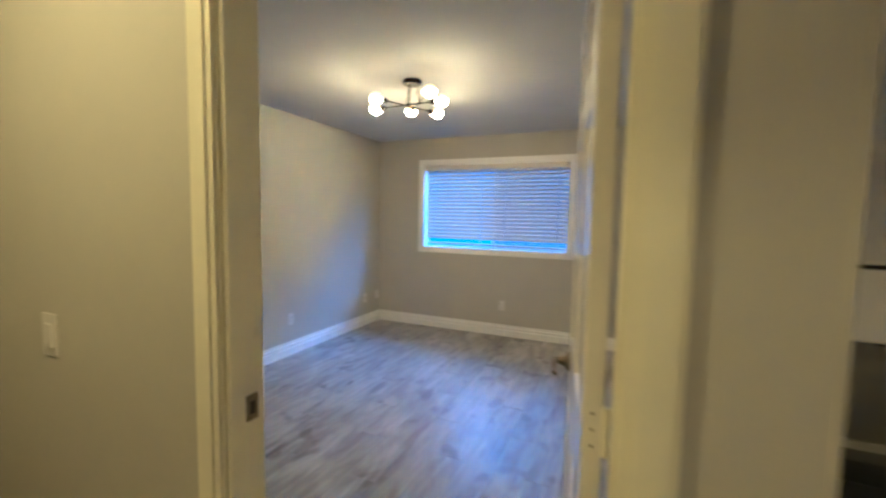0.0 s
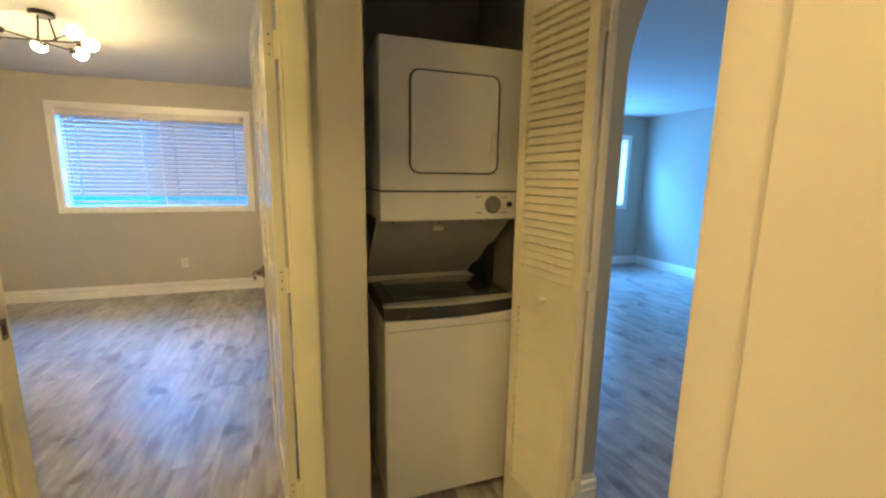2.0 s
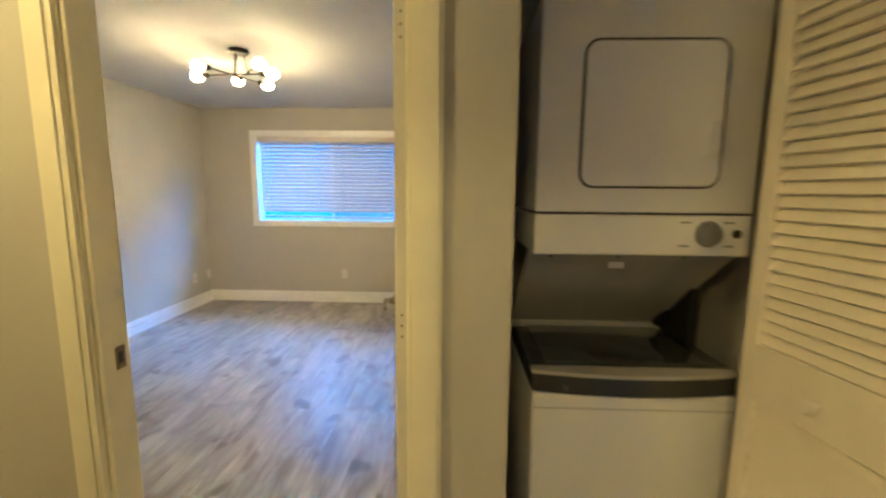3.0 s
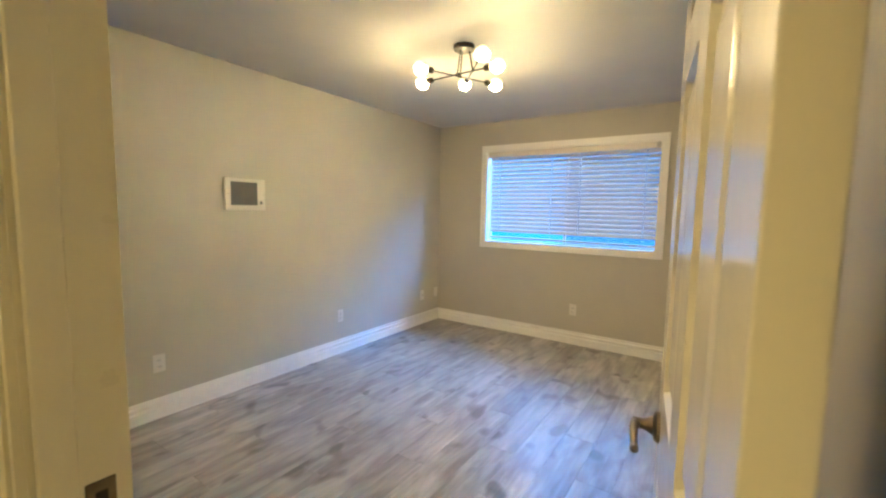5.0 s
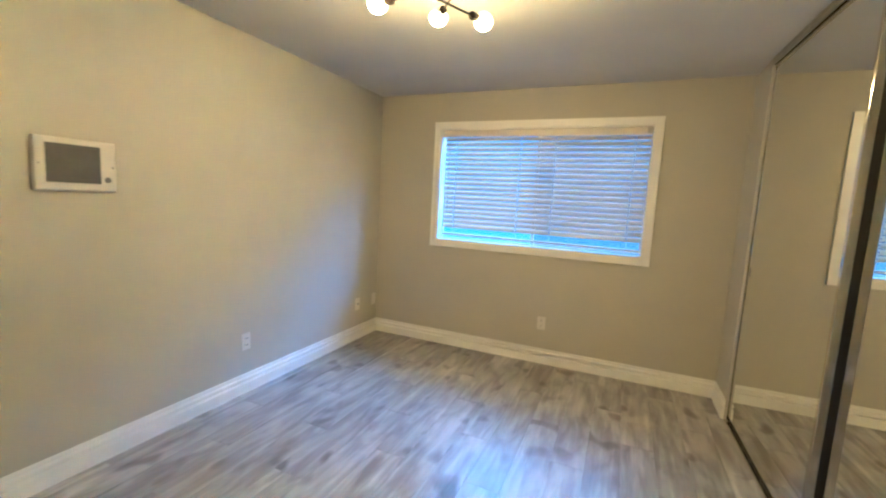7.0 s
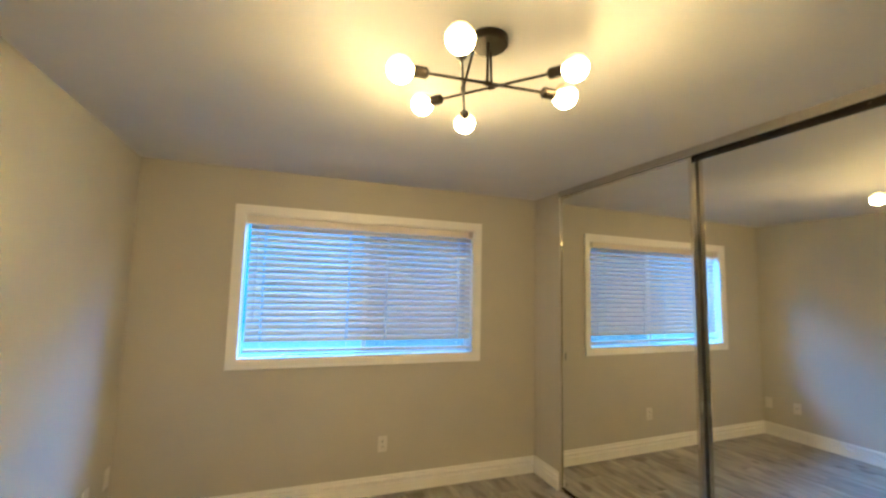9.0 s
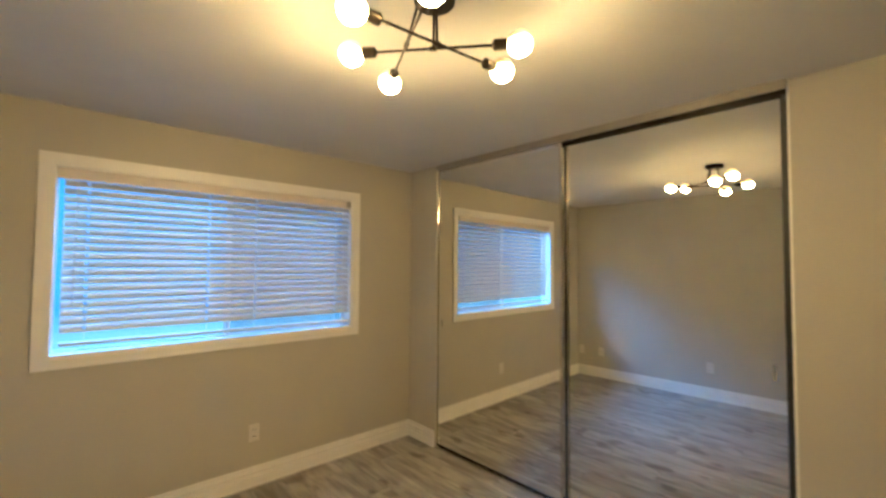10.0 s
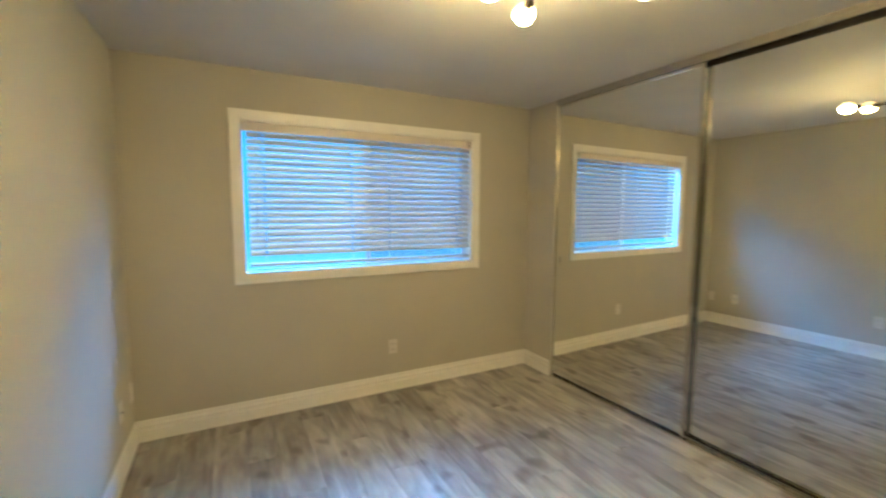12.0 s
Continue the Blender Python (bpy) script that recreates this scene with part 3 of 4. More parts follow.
def blind(o, y):
    x0, x1, z0, z1 = o
    a, b = x0 + 0.046, x1 - 0.014
    bl = thing("venetian_blind", "cream two-inch venetian blind, lowered, slats half open", "window blind")
    part("valance", boxes((x0 + 0.014, x1 - 0.013, y - 0.034, y - 0.026, z1 - 0.075, z1 - 0.012), bevel=0.002, segments=1), M_SLAT, bl, "cream valance board")
    part("headrail", boxes((x0 + 0.016, x1 - 0.016, y - 0.024, y + 0.026, z1 - 0.058, z1 - 0.014)), M_SLAT, bl)
    part("bracket", boxes((x1 - 0.052, x1 - 0.0125, y - 0.040, y - 0.0345, z1 - 0.062, z1 - 0.014), bevel=0.002, segments=1), M_GREYPANEL, bl, "grey metal bracket")
    pitch, deep, thick, tilt = 0.0455, 0.050, 0.0028, radians(47)
    n = 19
    cords = (-1.165, -0.545, -0.24, 0.385)
    cuts = sorted([a, b] + [x + d for x in cords for d in (-0.008, 0.008)])
    for k in range(n):
        z = z1 - 0.090 - k * pitch
        bm = bmesh.new()
        grid = []
        for x in cuts:
            column = []
            for j in range(5):
                s = (j / 4 - 0.5) * deep
                crown = 0.0035 * (1 - (2 * j / 4 - 1) ** 2)
                column.append([bm.verts.new((x, y + s * math.cos(tilt) - h * math.sin(tilt), z + s * math.sin(tilt) + h * math.cos(tilt))) for h in (crown, crown - thick)])
            grid.append(column)
        for c, (p, q) in enumerate(zip(grid, grid[1:])):
            for j in range(4):
                if c % 2 and j in (1, 2):
                    continue
                bm.faces.new((p[j][0], q[j][0], q[j + 1][0], p[j + 1][0]))
                bm.faces.new((p[j][1], p[j + 1][1], q[j + 1][1], q[j][1]))
        # the slat's rim and the edges of its cord holes
        rim = [(column[j][0], column[j][1]) for column in grid for j in range(5)]
        twin = dict(rim)
        for edge in [e for e in bm.edges if len(e.link_faces) == 1 and e.verts[0] in twin and e.verts[1] in twin]:
            v, w = edge.verts
            bm.faces.new((v, w, twin[w], twin[v]))
        bmesh.ops.recalc_face_normals(bm, faces=bm.faces[:])
        ob = part("slat", bm, M_SLAT, bl, smooth=True)
        sag = max(0.0, (k - 14) / 6.0)
        ob.matrix_world = Matrix.Translation((0, 0, -0.003 * sag)) @ pose((a + b) / 2, y, z, 0, 0.25 * sag, 0) @ Matrix.Translation((-(a + b) / 2, -y, -z))
    zr = z0 + 0.056
    rail = part("bottom_rail", boxes((a, b, -0.024, 0.024, -0.009, 0.009), bevel=0.003, segments=2), M_SLAT, bl, "cream bottom rail hanging slightly askew")
    rail.matrix_world = pose(0, y, zr, 0, 0, 0) @ pose((a + b) / 2, 0, 0, 0, 0.4, 0) @ Matrix.Translation((-(a + b) / 2, 0, 0))
    for x in cords:
        part("lift_cord", tube([(x, y, zr + 0.006), (x, y, z1 - 0.06)], 0.0013, 6), M_CORD, bl)
    part("tilt_wand", tube([(a + 0.055, y - 0.040, z1 - 0.08), (a + 0.052, y - 0.044, z1 - 0.40), (a + 0.050, y - 0.043, z1 - 0.78)], 0.004, 8), M_SLAT, bl, smooth=True)
    return bl


blind(WIN, NORTH + 0.045)


# ---- mirrored closet ----
def mirror_door(name, label, x, y0, y1, z0, z1, lead, stile):
    """A framed sliding mirror: glass faces west at x."""
    d = thing(name, label, "sliding door", group="mirrored closet doors")
    part("mirror", boxes((x, x + 0.005, y0 + 0.004, y1 - 0.004, z0 + 0.010, z1 - 0.008)), M_MIRROR, d, "large clean mirror pane")
    part("backing", boxes((x + 0.0055, x + 0.018, y0 + 0.004, y1 - 0.004, z0 + 0.010, z1 - 0.008)), M_DARK, d)
    part("stile", boxes((x - 0.008, x + 0.025, y0 - stile[0], y0 + 0.003, z0, z1), bevel=0.003, segments=3), stile[2], d, "chrome edge frame")
    # black strip paints in the shade of the gap behind the stile
    part("edge_channel", boxes((x + 0.0252, x + 0.036, y0 - stile[0] + 0.002, y0 + 0.003, z0, z1)), M_BLACK, d, "black strip in place of the shaded gap behind the frame")
    part("stile", boxes((x - 0.006, x + 0.022, y1 - 0.003, y1 + stile[1], z0, z1), bevel=0.002, segments=1), stile[3], d)
    part("bottom_rail", boxes((x - 0.008, x + 0.022, y0, y1, z0, z0 + 0.010)), M_TRACK, d)
    part("top_rail", boxes((x - 0.008, x + 0.022, y0, y1, z1 - 0.014, z1)), lead, d)
    return d


left = mirror_door("mirror_door", "frameless-looking mirrored sliding closet door in front track", MIR_XN, 3.885, 5.072, 0.016, 2.372, M_CHROME, (0.018, 0.006, M_CHROME, M_CHROME))
part("finger_pull", boxes((MIR_XN - 0.003, MIR_XN - 0.0005, 5.018, 5.030, 1.025, 1.085), bevel=0.001, segments=1), M_KNOB, left, "small recessed finger pull")
# north stile is black, to merge with the dark gap beside it
right = mirror_door("mirror_door", "mirrored sliding closet door in rear track with black frame", MIR_XS, 2.735, 3.872, 0.016, 2.366, M_TRACK, (0.024, 0.006, M_BLACK, M_BLACK))
part("finger_pull", boxes((MIR_XS - 0.003, MIR_XS - 0.0005, 2.775, 2.789, 1.02, 1.09), bevel=0.001, segments=1), M_KNOB, right, "small recessed finger pull")
track = thing("closet_track", "chrome floor track and dark header track of mirrored closet", "track")
part("floor_track", boxes((MIR_XN - 0.020, MIR_XS + 0.04, MIR_S + 0.011, MIR_N - 0.011, 0.0, 0.004), (MIR_XN - 0.020, MIR_XN - 0.015, MIR_S + 0.011, MIR_N - 0.011, 0.004, 0.013), (MIR_XS - 0.020, MIR_XS - 0.014, MIR_S + 0.011, MIR_N - 0.011, 0.004, 0.013)), M_CHROME, track, "polished floor track")
part("header_fascia", boxes((MIR_XN - 0.022, MIR_XN - 0.014, MIR_S + 0.011, MIR_N - 0.011, 2.374, CEIL), (MIR_XN - 0.027, MIR_XN - 0.014, MIR_S + 0.011, MIR_N - 0.011, 2.395, 2.402)), M_ALU, track, "satin grey header fascia")
part("header_track", boxes((MIR_XN - 0.013, MIR_XS + 0.05, MIR_S + 0.011, MIR_N - 0.011, 2.376, CEIL), (MIR_XS - 0.012, MIR_XS - 0.006, MIR_S + 0.011, MIR_N - 0.011, 2.364, 2.376)), M_TRACK, track, "dark bronze header track")

# the closet front is turned slightly out of square to fit reflections in the camera's view
closet_turn = Matrix.Translation((1.19, 3.9, 0)) @ pose(0, 0, 0, 0, 0, MIR_TURN) @ Matrix.Translation((-1.19, -3.9, 0))
for ob in [o for o in scene.objects if o.parent is None and o.name.split(".")[0] in ("mirror_door", "closet_track")]:
    ob.matrix_world = closet_turn


# ---- ceiling light ----
def sputnik_lamp(cx, cy):
    lamp = thing("ceiling_light", "black three-arm ceiling light with six lit globe bulbs", "ceiling light", pose(cx, cy, CEIL))
    part("canopy", lathe(((0, 0.066), (-0.024, 0.066), (-0.029, 0.062), (-0.030, 0.0)), (0, 0, 0), (0, 0, 1)), M_LAMP, lamp, "round black canopy", smooth=True)
    arms = (((-0.182, -0.199), (0.055, 0.328), -0.160), ((-0.305, -0.015), (0.263, -0.060), -0.180), ((-0.149, 0.265), (0.224, -0.168), -0.142))
    for (ax, ay), (bx, by), z in arms:
        a, b = Vector((ax, ay, z)), Vector((bx, by, z))
        d = (b - a).normalized()
        mx, my = (a + b).xy / 2
        part("stem", tube([(mx * 0.6, my * 0.6, -0.028), (mx, my, z)], 0.0045, 10), M_LAMP, lamp, smooth=True)
        part("arm", tube([a + d * 0.085, b - d * 0.085], 0.0048, 10), M_LAMP, lamp, smooth=True)
        part("collar", lathe(((-0.011, 0.0085), (0.011, 0.0085)), (mx, my, z), d, 12), M_LAMP, lamp, smooth=True)
        for p, s in ((a, 1), (b, -1)):
            o = p + d * s * 0.045
            sock = part("socket", lathe(((-0.008, 0.016), (0.0, 0.0185), (0.036, 0.0185), (0.040, 0.015), (0.046, 0.007)), o, d * s, 18), M_LAMP, lamp, "black cylindrical socket", smooth=True)
            prof = [(0.042 * -math.cos(math.pi * k / 16), 0.042 * math.sin(math.pi * k / 16)) for k in range(15)] + [(0.044, 0.0135), (0.050, 0.013)]
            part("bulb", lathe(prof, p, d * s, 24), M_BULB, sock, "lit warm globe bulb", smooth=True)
    return lamp


sputnik_lamp(-0.387, 3.358)

# unseen lamp: the hall is lit from above, but fixture and place are assumed
hall_lamp = thing("hall_ceiling_light", "unseen round frosted ceiling light assumed in the hall", "ceiling light", pose(-0.05, 0.52, CEIL))
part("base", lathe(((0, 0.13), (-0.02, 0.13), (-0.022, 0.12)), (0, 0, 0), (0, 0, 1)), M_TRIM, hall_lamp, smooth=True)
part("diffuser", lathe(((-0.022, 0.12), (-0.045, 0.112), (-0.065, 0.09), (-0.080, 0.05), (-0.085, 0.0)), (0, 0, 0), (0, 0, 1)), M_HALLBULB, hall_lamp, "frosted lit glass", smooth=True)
# unseen copy behind the camera, assumed from the lit jamb and dryer
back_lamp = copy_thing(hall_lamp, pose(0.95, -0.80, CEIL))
tagged(back_lamp, "unseen round frosted ceiling light assumed in the back room")
# unseen copy added as warm fill light for the living room
living_fill_lamp = copy_thing(hall_lamp, pose(3.9, 0.5, CEIL))
tagged(living_fill_lamp, "unseen round frosted ceiling light added to fill the living room")


# ---- wall plates ----
def outlet(m, label="white duplex outlet on the wall", kind="duplex"):
    """A plate in the local xz plane, facing local -y."""
    o = thing("wall_outlet", label, "outlet", m, group="wall outlets")
    part("plate", boxes((-0.036, 0.036, -0.006, 0, -0.059, 0.059), bevel=0.003, segments=2), M_PLATE, o)
    if kind == "duplex":
        for z in (-0.021, 0.021):
            f = part("socket_face", boxes((-0.017, 0.017, -0.0085, -0.0055, z - 0.014, z + 0.014), bevel=0.002, segments=1), M_PLATE, o)
            part("slot", boxes((-0.0092, -0.0058, -0.0092, -0.0083, z - 0.004, z + 0.006), (0.0058, 0.0092, -0.0092, -0.0083, z - 0.004, z + 0.006), (-0.002, 0.002, -0.0092, -0.0083, z - 0.010, z - 0.006)), M_SLOT, f)
    elif kind == "jack":
        part("jack", lathe(((0, 0.008), (0.010, 0.006), (0.012, 0.0)), (0, -0.006, 0), (0, -1, 0), 14), M_KNOB, o, "round cable jack", smooth=True)
    return o


FACE_E = pose(0, 0, 0, 0, 0, 90)
outlet(pose(WEST, 2.228, 0.366, 0, 0, 90))
outlet(pose(WEST, 3.782, 0.366, 0, 0, 90))
outlet(pose(WEST, 5.10, 0.355, 0, 0, 90), "white cable jack plate on the wall", "jack")
outlet(pose(WEST, 5.385, 0.355, 0, 0, 90), "white blank plate near the corner", "blank")
outlet(pose(-0.237, NORTH, 0.368, 0, 0, 0))
outlet(pose(EAST_S, 2.10, 0.354, 0, 0, -90))

switch = thing("light_switch", "white rocker light switch on the hall wall", "light switch", pose(-0.335, HALL_N, 1.09))
part("plate", boxes((-0.036, 0.036, -0.006, 0, -0.059, 0.059), bevel=0.003, segments=2), M_PLATE, switch)
rocker = part("rocker", boxes((-0.0165, 0.0165, -0.012, -0.004, -0.033, 0.033), bevel=0.002, segments=1), M_PLATE, switch)

panel = thing("alarm_panel", "white wall-mounted intercom panel with grey screen", "control panel", pose(WEST, 2.842, 1.488, 0, 0, 90))
part("case", boxes((-0.158, 0.158, -0.028, 0, -0.118, 0.118), bevel=0.010, segments=3), M_PLATE, panel, smooth=True)
part("screen_bezel", boxes((-0.124, 0.094, -0.0295, -0.0275, -0.086, 0.096), bevel=0.001, segments=1), M_PLATE, panel)
part("screen", boxes((-0.119, 0.089, -0.0305, -0.0290, -0.081, 0.091)), M_SCREEN, panel, "blank grey screen")
part("button", lathe(((0, 0.014), (0.003, 0.013), (0.004, 0.0)), (0.119, -0.028, -0.060), (0, -1, 0), 18), M_KNOB, panel, "round grey button", smooth=True)
part("indicator", lathe(((0, 0.004), (0.0015, 0.0)), (0.140, -0.028, 0.0), (0, -1, 0), 10), M_SLOT, panel)
part("indicator", lathe(((0, 0.003), (0.0015, 0.0)), (-0.142, -0.028, 0.0), (0, -1, 0), 10), M_SLOT, panel)


# ---- louvred bifold ----
def louver_leaf(parent, m, knob):
    """One leaf: u 0 to W, thickness 0 to T, front face at y = 0."""
    W, T, Z0, Z1 = 0.372, 0.028, 0.02, 2.06
    leaf = part("leaf", boxes((0, 0.042, 0, T, Z0, Z1), (W - 0.042, W, 0, T, Z0, Z1), bevel=0.002, segments=1), M_BIFOLD, parent)
    leaf.matrix_world = m
    for z0, z1 in ((Z0, 0.17), (0.925, 1.065), (1.99, Z1)):
        part("rail", boxes((0.042, W - 0.042, 0.001, T - 0.001, z0, z1)), M_BIFOLD, leaf)
    for lo, hi in ((0.17, 0.925), (1.065, 1.99)):
        n = int((hi - lo) / 0.0293)
        for k in range(n):
            z = lo + (k + 0.5) * (hi - lo) / n
            bm = boxes((0.040, W - 0.040, -0.0146, 0.0146, -0.0030, 0.0030))
            bmesh.ops.transform(bm, matrix=Matrix.Translation((0, T / 2, z)) @ pose(0, 0, 0, 60, 0, 0), verts=bm.verts[:])
            part("louver", bm, M_BIFOLD, leaf)
    if knob:
        part("knob", lathe(((0, 0.010), (0.012, 0.008), (0.018, 0.016), (0.027, 0.020), (0.035, 0.016), (0.038, 0.0)), (knob, 0, 0.992), (0, -1, 0), 20), M_BIFOLD, leaf, "round painted knob", smooth=True)
    return leaf


def aim(p, q):
    """A pose with local x from p towards q on the floor plan."""
    return pose(p[0], p[1], 0, 0, 0, math.degrees(math.atan2(q[1] - p[1], q[0] - p[0])))


bifold = thing("bifold_door", "cream louvered bifold door folded open", "bifold door", pose(0, 0, 0))
louver_leaf(bifold, aim(BIF_A, BIF_B), 0.20)
louver_leaf(bifold, aim(BIF_C, BIF_D), 0)
for z in (0.35, 1.10, 1.88):
    part("hinge", boxes((BIF_B[0] + 0.026, BIF_B[0] + 0.034, BIF_B[1] - 0.012, BIF_B[1] - 0.006, z - 0.032, z + 0.032), (BIF_B[0] + 0.010, BIF_B[0] + 0.050, BIF_B[1] - 0.006, BIF_B[1] - 0.003, z - 0.030, z + 0.030)), M_BIFOLD, bifold, "painted butt hinge")
part("top_track", boxes((CLO_L + 0.01, CLO_R - 0.01, 1.245, 1.275, 2.072, CLO_H)), M_TRIM, bifold)


# ---- laundry ----
def rounded_rect(w, h, r, n=6):
    pts = []
    for cx, cz, a0 in ((w / 2 - r, h / 2 - r, 0), (-w / 2 + r, h / 2 - r, 90), (-w / 2 + r, -h / 2 + r, 180), (w / 2 - r, -h / 2 + r, 270)):
        for k in range(n + 1):
            a = radians(a0 + 90 * k / n)
            pts.append((cx + r * math.cos(a), cz + r * math.sin(a)))
    return pts


def slab(w, h, r, y0, y1, at, soft=0.0):
    """A rounded rectangle in the xz plane, from y0 (back) to y1 (front, towards -y)."""
    bm = bmesh.new()
    rings = []
    for y, inset in ((y0, 0), (y1 + soft, 0), (y1, soft)):
        rings.append([bm.verts.new((at[0] + x, y, at[1] + z)) for x, z in rounded_rect(w - 2 * inset, h - 2 * inset, r - inset)])
    n = len(rings[0])
    for a, b in zip(rings, rings[1:]):
        for k in range(n):
            bm.faces.new((a[k], a[(k + 1) % n], b[(k + 1) % n], b[k]))
    bm.faces.new(rings[0][::-1])
    bm.faces.new(rings[-1])
    bmesh.ops.recalc_face_normals(bm, faces=bm.faces[:])
    return bm


LX0, LX1, LY = 1.410, 1.995, 1.410
laundry = thing("stacked_washer_dryer", "white stacked washer and dryer in a dark closet", "washer dryer")
part("dryer_cabinet", boxes((LX0, LX1, LY, 2.02, 1.372, 1.926), bevel=0.008, segments=3), M_ENAMEL, laundry, smooth=True)
part("control_panel", boxes((LX0, LX1, LY - 0.002, 2.02, 1.255, 1.366), bevel=0.006, segments=3), M_ENAMEL, laundry, smooth=True)
part("seam", boxes((LX0 + 0.006, LX1 - 0.006, LY + 0.006, 2.0, 1.364, 1.376)), M_BLACK, laundry)
part("gasket", slab(0.372, 0.382, 0.040, LY + 0.004, LY - 0.0025, (1.708, 1.628)), M_BLACK, laundry, "thin black door gasket")
ddoor = part("dryer_door", slab(0.361, 0.371, 0.035, LY + 0.003, LY - 0.009, (1.708, 1.628), 0.004), M_ENAMEL, laundry, "white dryer door with rounded corners", smooth=True)
part("handle", boxes((1.848, 1.854, LY - 0.018, LY - 0.008, 1.525, 1.615), (1.872, 1.876, LY - 0.018, LY - 0.008, 1.525, 1.615), (1.854, 1.872, LY - 0.018, LY - 0.008, 1.525, 1.529), (1.854, 1.872, LY - 0.018, LY - 0.008, 1.611, 1.615)), M_ENAMEL, ddoor)
part("dial", lathe(((0, 0.036), (0.004, 0.035), (0.006, 0.030), (0.022, 0.027), (0.024, 0.022), (0.024, 0.0)), (1.878, LY - 0.002, 1.316), (0, -1, 0), 30), M_KNOB, laundry, "round grey timer dial", smooth=True)
part("button", lathe(((0, 0.012), (0.008, 0.011), (0.009, 0.0)), (1.953, LY - 0.002, 1.317), (0, -1, 0), 16), M_BLACK, laundry, "black start button", smooth=True)
for x, z in ((1.815, 1.347), (1.815, 1.283), (1.930, 1.347), (1.935, 1.283)):
    part("legend_bar", boxes((x - 0.014, x + 0.014, LY - 0.0035, LY - 0.0018, z - 0.002, z + 0.002)), M_KNOB, laundry)
bm = bmesh.new()
pv = [bm.verts.new(p) for p in ((1.405, 1.44, 1.262), (1.985, 1.44, 1.262), (1.955, 1.80, 0.945), (1.405, 1.80, 0.945), (1.405, 1.46, 1.262), (1.985, 1.46, 1.262), (1.955, 1.82, 0.945), (1.405, 1.82, 0.945))]
for q in ((0, 1, 2, 3), (4, 7, 6, 5), (0, 4, 5, 1), (1, 5, 6, 2), (2, 6, 7, 3), (3, 7, 4, 0)):
    bm.faces.new([pv[k] for k in q])
bmesh.ops.recalc_face_normals(bm, faces=bm.faces[:])
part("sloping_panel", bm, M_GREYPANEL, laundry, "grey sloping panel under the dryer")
for x in (1.47, 1.665, 1.85):
    part("screw", lathe(((0, 0.006), (0.003, 0.0)), (x, 1.462, 1.243), (0, -1, -0.8), 10), M_DARK, laundry)
part("badge_plate", boxes((1.645, 1.690, 1.483, 1.487, 1.205, 1.232)), M_GREYPANEL, laundry)
part("side_support", boxes((1.955, 1.985, 1.60, 1.98, 0.93, 1.26)), M_BLACK, laundry, "dark support bracket")
part("drain_hose", tube([(1.975, 1.60, 1.25), (1.968, 1.64, 1.15), (1.955, 1.72, 1.05), (1.945, 1.78, 0.95)], 0.018, 12), M_BLACK, laundry, "black hose", smooth=True)
part("washer_cabinet", boxes((LX0 + 0.012, LX1 + 0.005, LY - 0.010, 2.0, 0.03, 0.853), bevel=0.012, segments=3), M_ENAMEL, laundry, smooth=True)
part("seam_line", boxes((LX0 + 0.016, LX1, LY - 0.0112, LY - 0.008, 0.807, 0.810)), M_GREYPANEL, laundry)
part("plinth", boxes((LX0 + 0.03, LX1 - 0.03, LY + 0.03, 1.98, 0.0, 0.034)), M_BLACK, laundry)


def bowed_band(z0, z1, y_end, bow, y_back, x0, x1, lift):
    """A lid or console whose front edge bows outwards and rises towards the back."""
    bm = bmesh.new()
    n = 14
    rows = []
    for k in range(n + 1):
        s = k / n
        x = x0 + (x1 - x0) * s
        yf = y_end - bow * (1 - (2 * s - 1) ** 2)
        rows.append([bm.verts.new(p) for p in ((x, yf, z0), (x, yf, z1), (x, y_back, z1 + lift), (x, y_back, z0))])
    for a, b in zip(rows, rows[1:]):
        for k in range(4):
            bm.faces.new((a[k], b[k], b[(k + 1) % 4], a[(k + 1) % 4]))
    bm.faces.new(rows[0][::-1])
    bm.faces.new(rows[-1])
    bmesh.ops.recalc_face_normals(bm, faces=bm.faces[:])
    return bm


part("console", bowed_band(0.854, 0.908, LY + 0.002, 0.030, 1.50, LX0 + 0.012, LX1 + 0.004, 0.0), M_DARK, laundry, "dark grey bowed front console", smooth=True)
part("lid_trim", bowed_band(0.908, 0.918, LY + 0.000, 0.030, 1.44, LX0 + 0.010, LX1 + 0.006, 0.002), M_GREYPANEL, laundry, "silver trim strip", smooth=True)
part("top_frame", boxes((LX0 + 0.010, LX1 + 0.004, 1.44, 1.98, 0.854, 0.922), bevel=0.006, segments=2), M_DARK, laundry, smooth=True)
part("lid", boxes((LX0 + 0.055, LX1 - 0.055, 1.455, 1.80, 0.918, 0.928), bevel=0.003, segments=2), M_LID, laundry, "smoked glass washer lid", smooth=True)
part("lid_handle", lathe(((0, 0.09), (0.002, 0.09), (0.003, 0.086)), (1.70, 1.52, 0.9275), (0, 0, 1), 26), M_DARK, laundry, smooth=True)
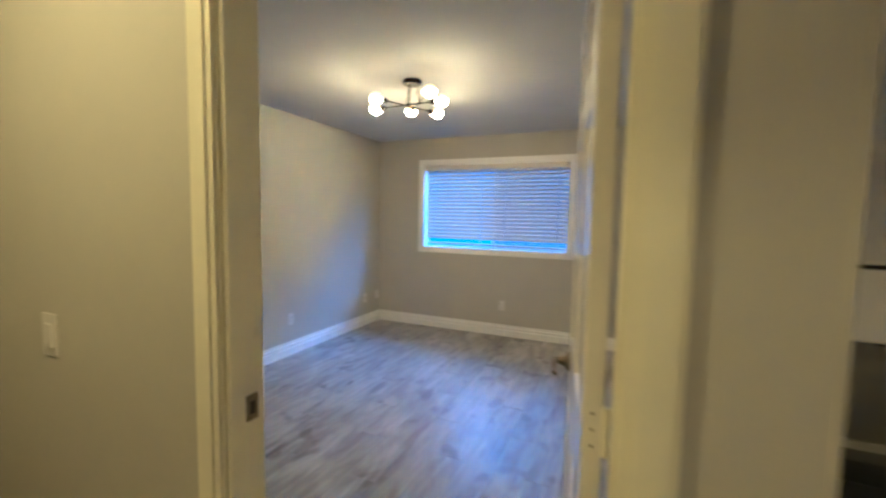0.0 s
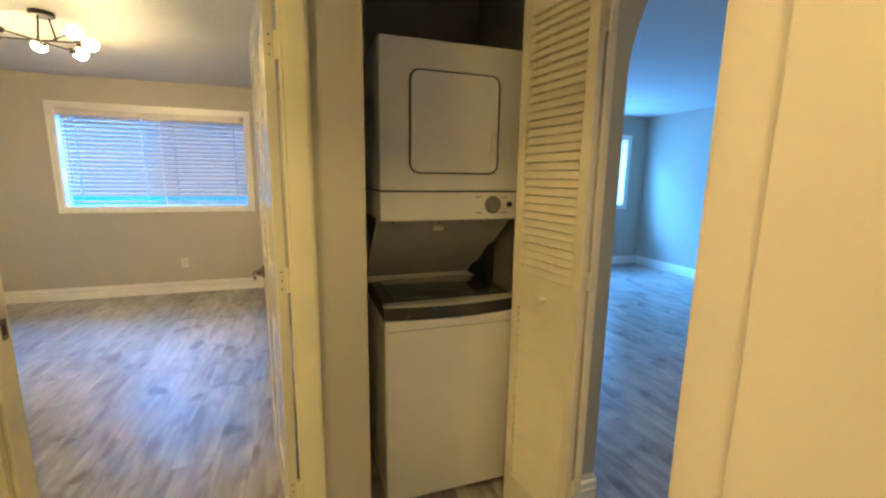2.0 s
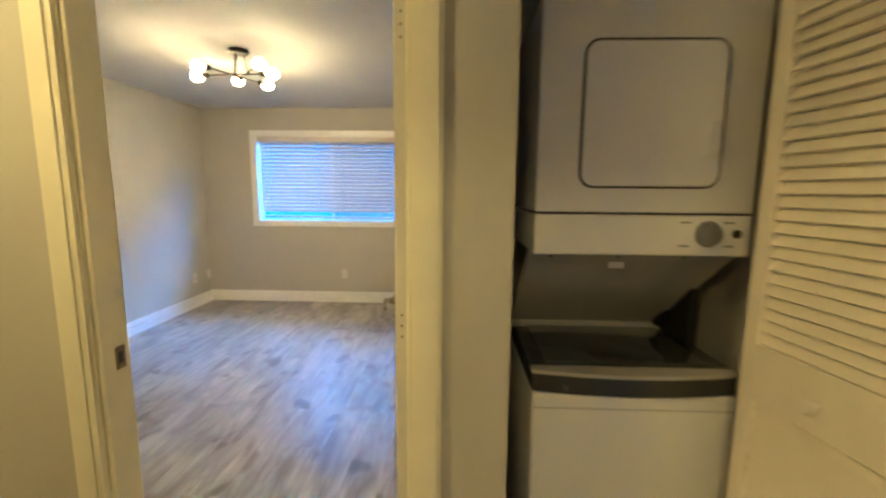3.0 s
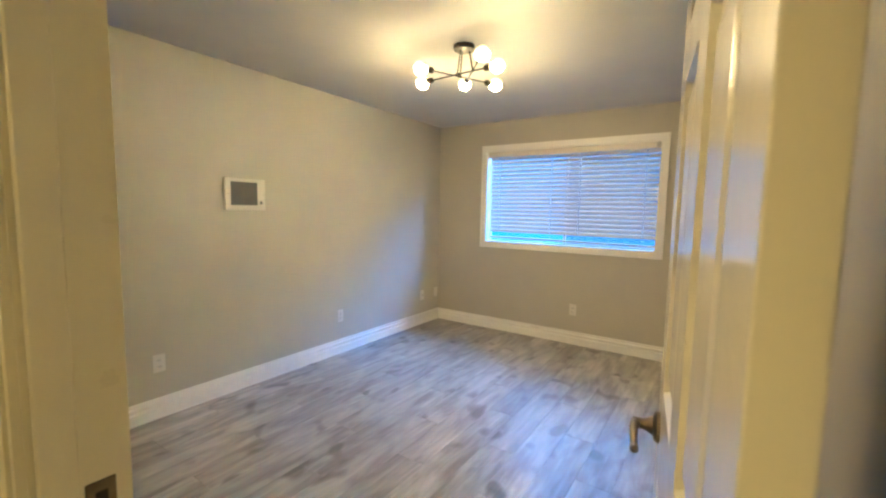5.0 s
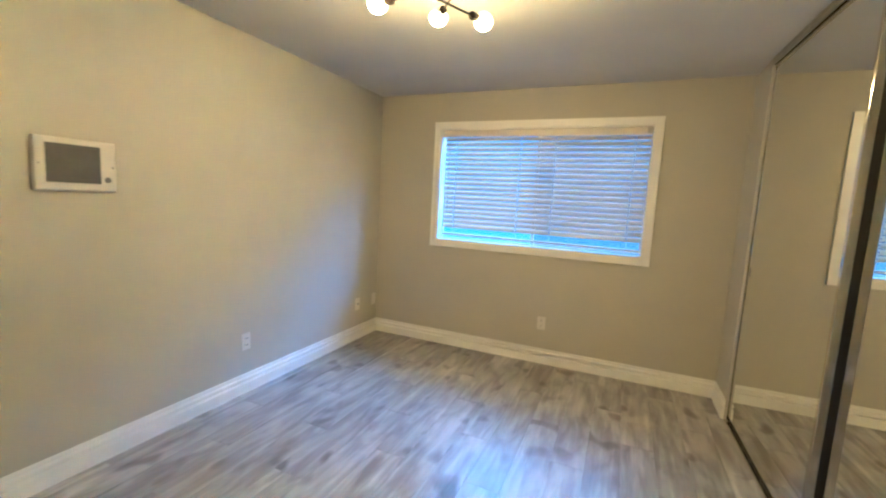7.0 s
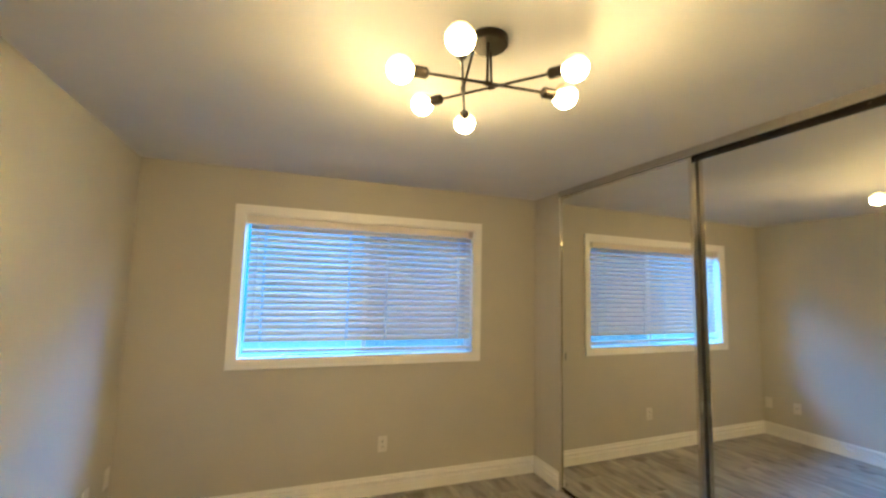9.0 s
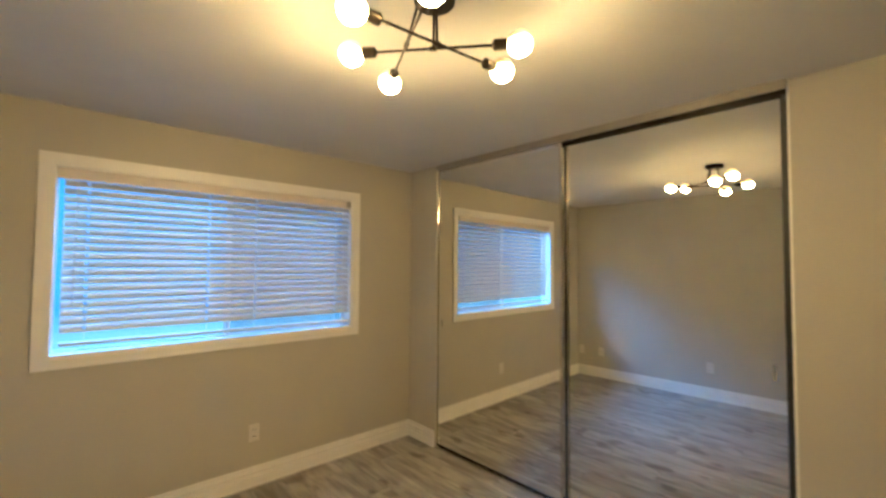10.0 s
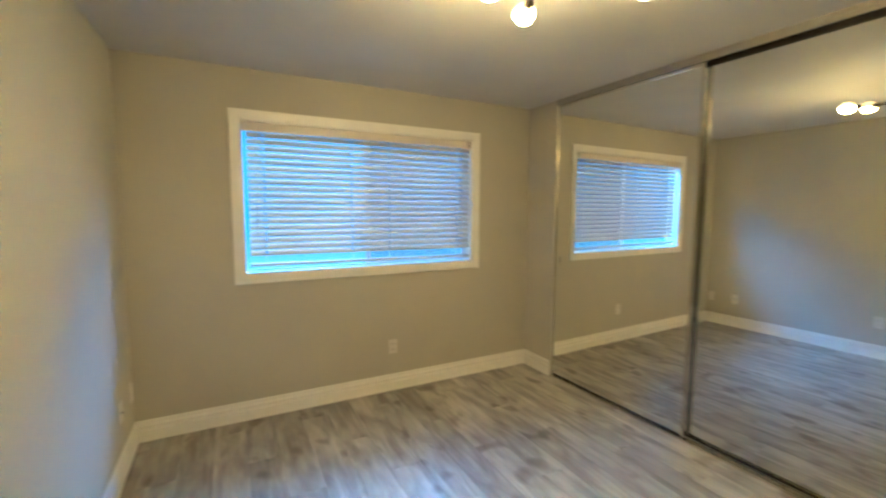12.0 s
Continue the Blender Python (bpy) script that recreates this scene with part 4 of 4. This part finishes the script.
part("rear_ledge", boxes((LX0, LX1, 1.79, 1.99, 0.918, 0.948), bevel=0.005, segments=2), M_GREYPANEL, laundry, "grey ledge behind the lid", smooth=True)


# ---- floor planks ----
PW, PL, JOINT = 0.182, 1.21, 0.0012
plank_meshes = {}


def plank_mesh(w, l):
    key = (round(w, 3), round(l, 3))
    if key not in plank_meshes:
        bm = bmesh.new()
        a, b, e, t = w / 2, l / 2, 0.0010, 0.006
        lo = [bm.verts.new(p) for p in ((-a, -b, -t), (a, -b, -t), (a, b, -t), (-a, b, -t))]
        mi = [bm.verts.new(p) for p in ((-a, -b, -e * 0.6), (a, -b, -e * 0.6), (a, b, -e * 0.6), (-a, b, -e * 0.6))]
        hi = [bm.verts.new(p) for p in ((-a + e, -b + e, 0), (a - e, -b + e, 0), (a - e, b - e, 0), (-a + e, b - e, 0))]
        for p, q in ((lo, mi), (mi, hi)):
            for k in range(4):
                bm.faces.new((p[k], p[(k + 1) % 4], q[(k + 1) % 4], q[k]))
        bm.faces.new(hi)
        me = bpy.data.meshes.new("plank")
        bm.to_mesh(me)
        bm.free()
        me.materials.append(M_PLANK)
        plank_meshes[key] = me
    return plank_meshes[key]


rng = random.Random(7)
far = []
row = 0
x = WEST - 0.10
while x < LIV_E:
    y_lo, y_hi = (BATH_N - 1.8, NORTH + 0.05)
    if x > 2.2:
        y_lo = LIV_S
    y = y_lo - PL * ((row * 0.34 + 0.105) % 1.0)
    while y < y_hi:
        a, b = max(y, y_lo), min(y + PL, y_hi)
        if b - a > 0.02:
            near = -2.2 < x < 2.45 and b > 0.2
            if near:
                ob = new("plank", plank_mesh(PW - JOINT, round(b - a - JOINT, 3)))
                ob.parent = floor
                ob.location = (x + PW / 2, (a + b) / 2, rng.uniform(-0.0004, 0.0))
            else:
                far.append((x, a, b))
        y += PL
    x += PW
    row += 1

bm = bmesh.new()
for x, a, b in far:
    box(bm, x, x + PW - JOINT, a, b - JOINT, -0.0055, -0.0006)
tagged(part("plank_field", bm, M_PLANK, floor, "grey planks further off"), kind="stuff")
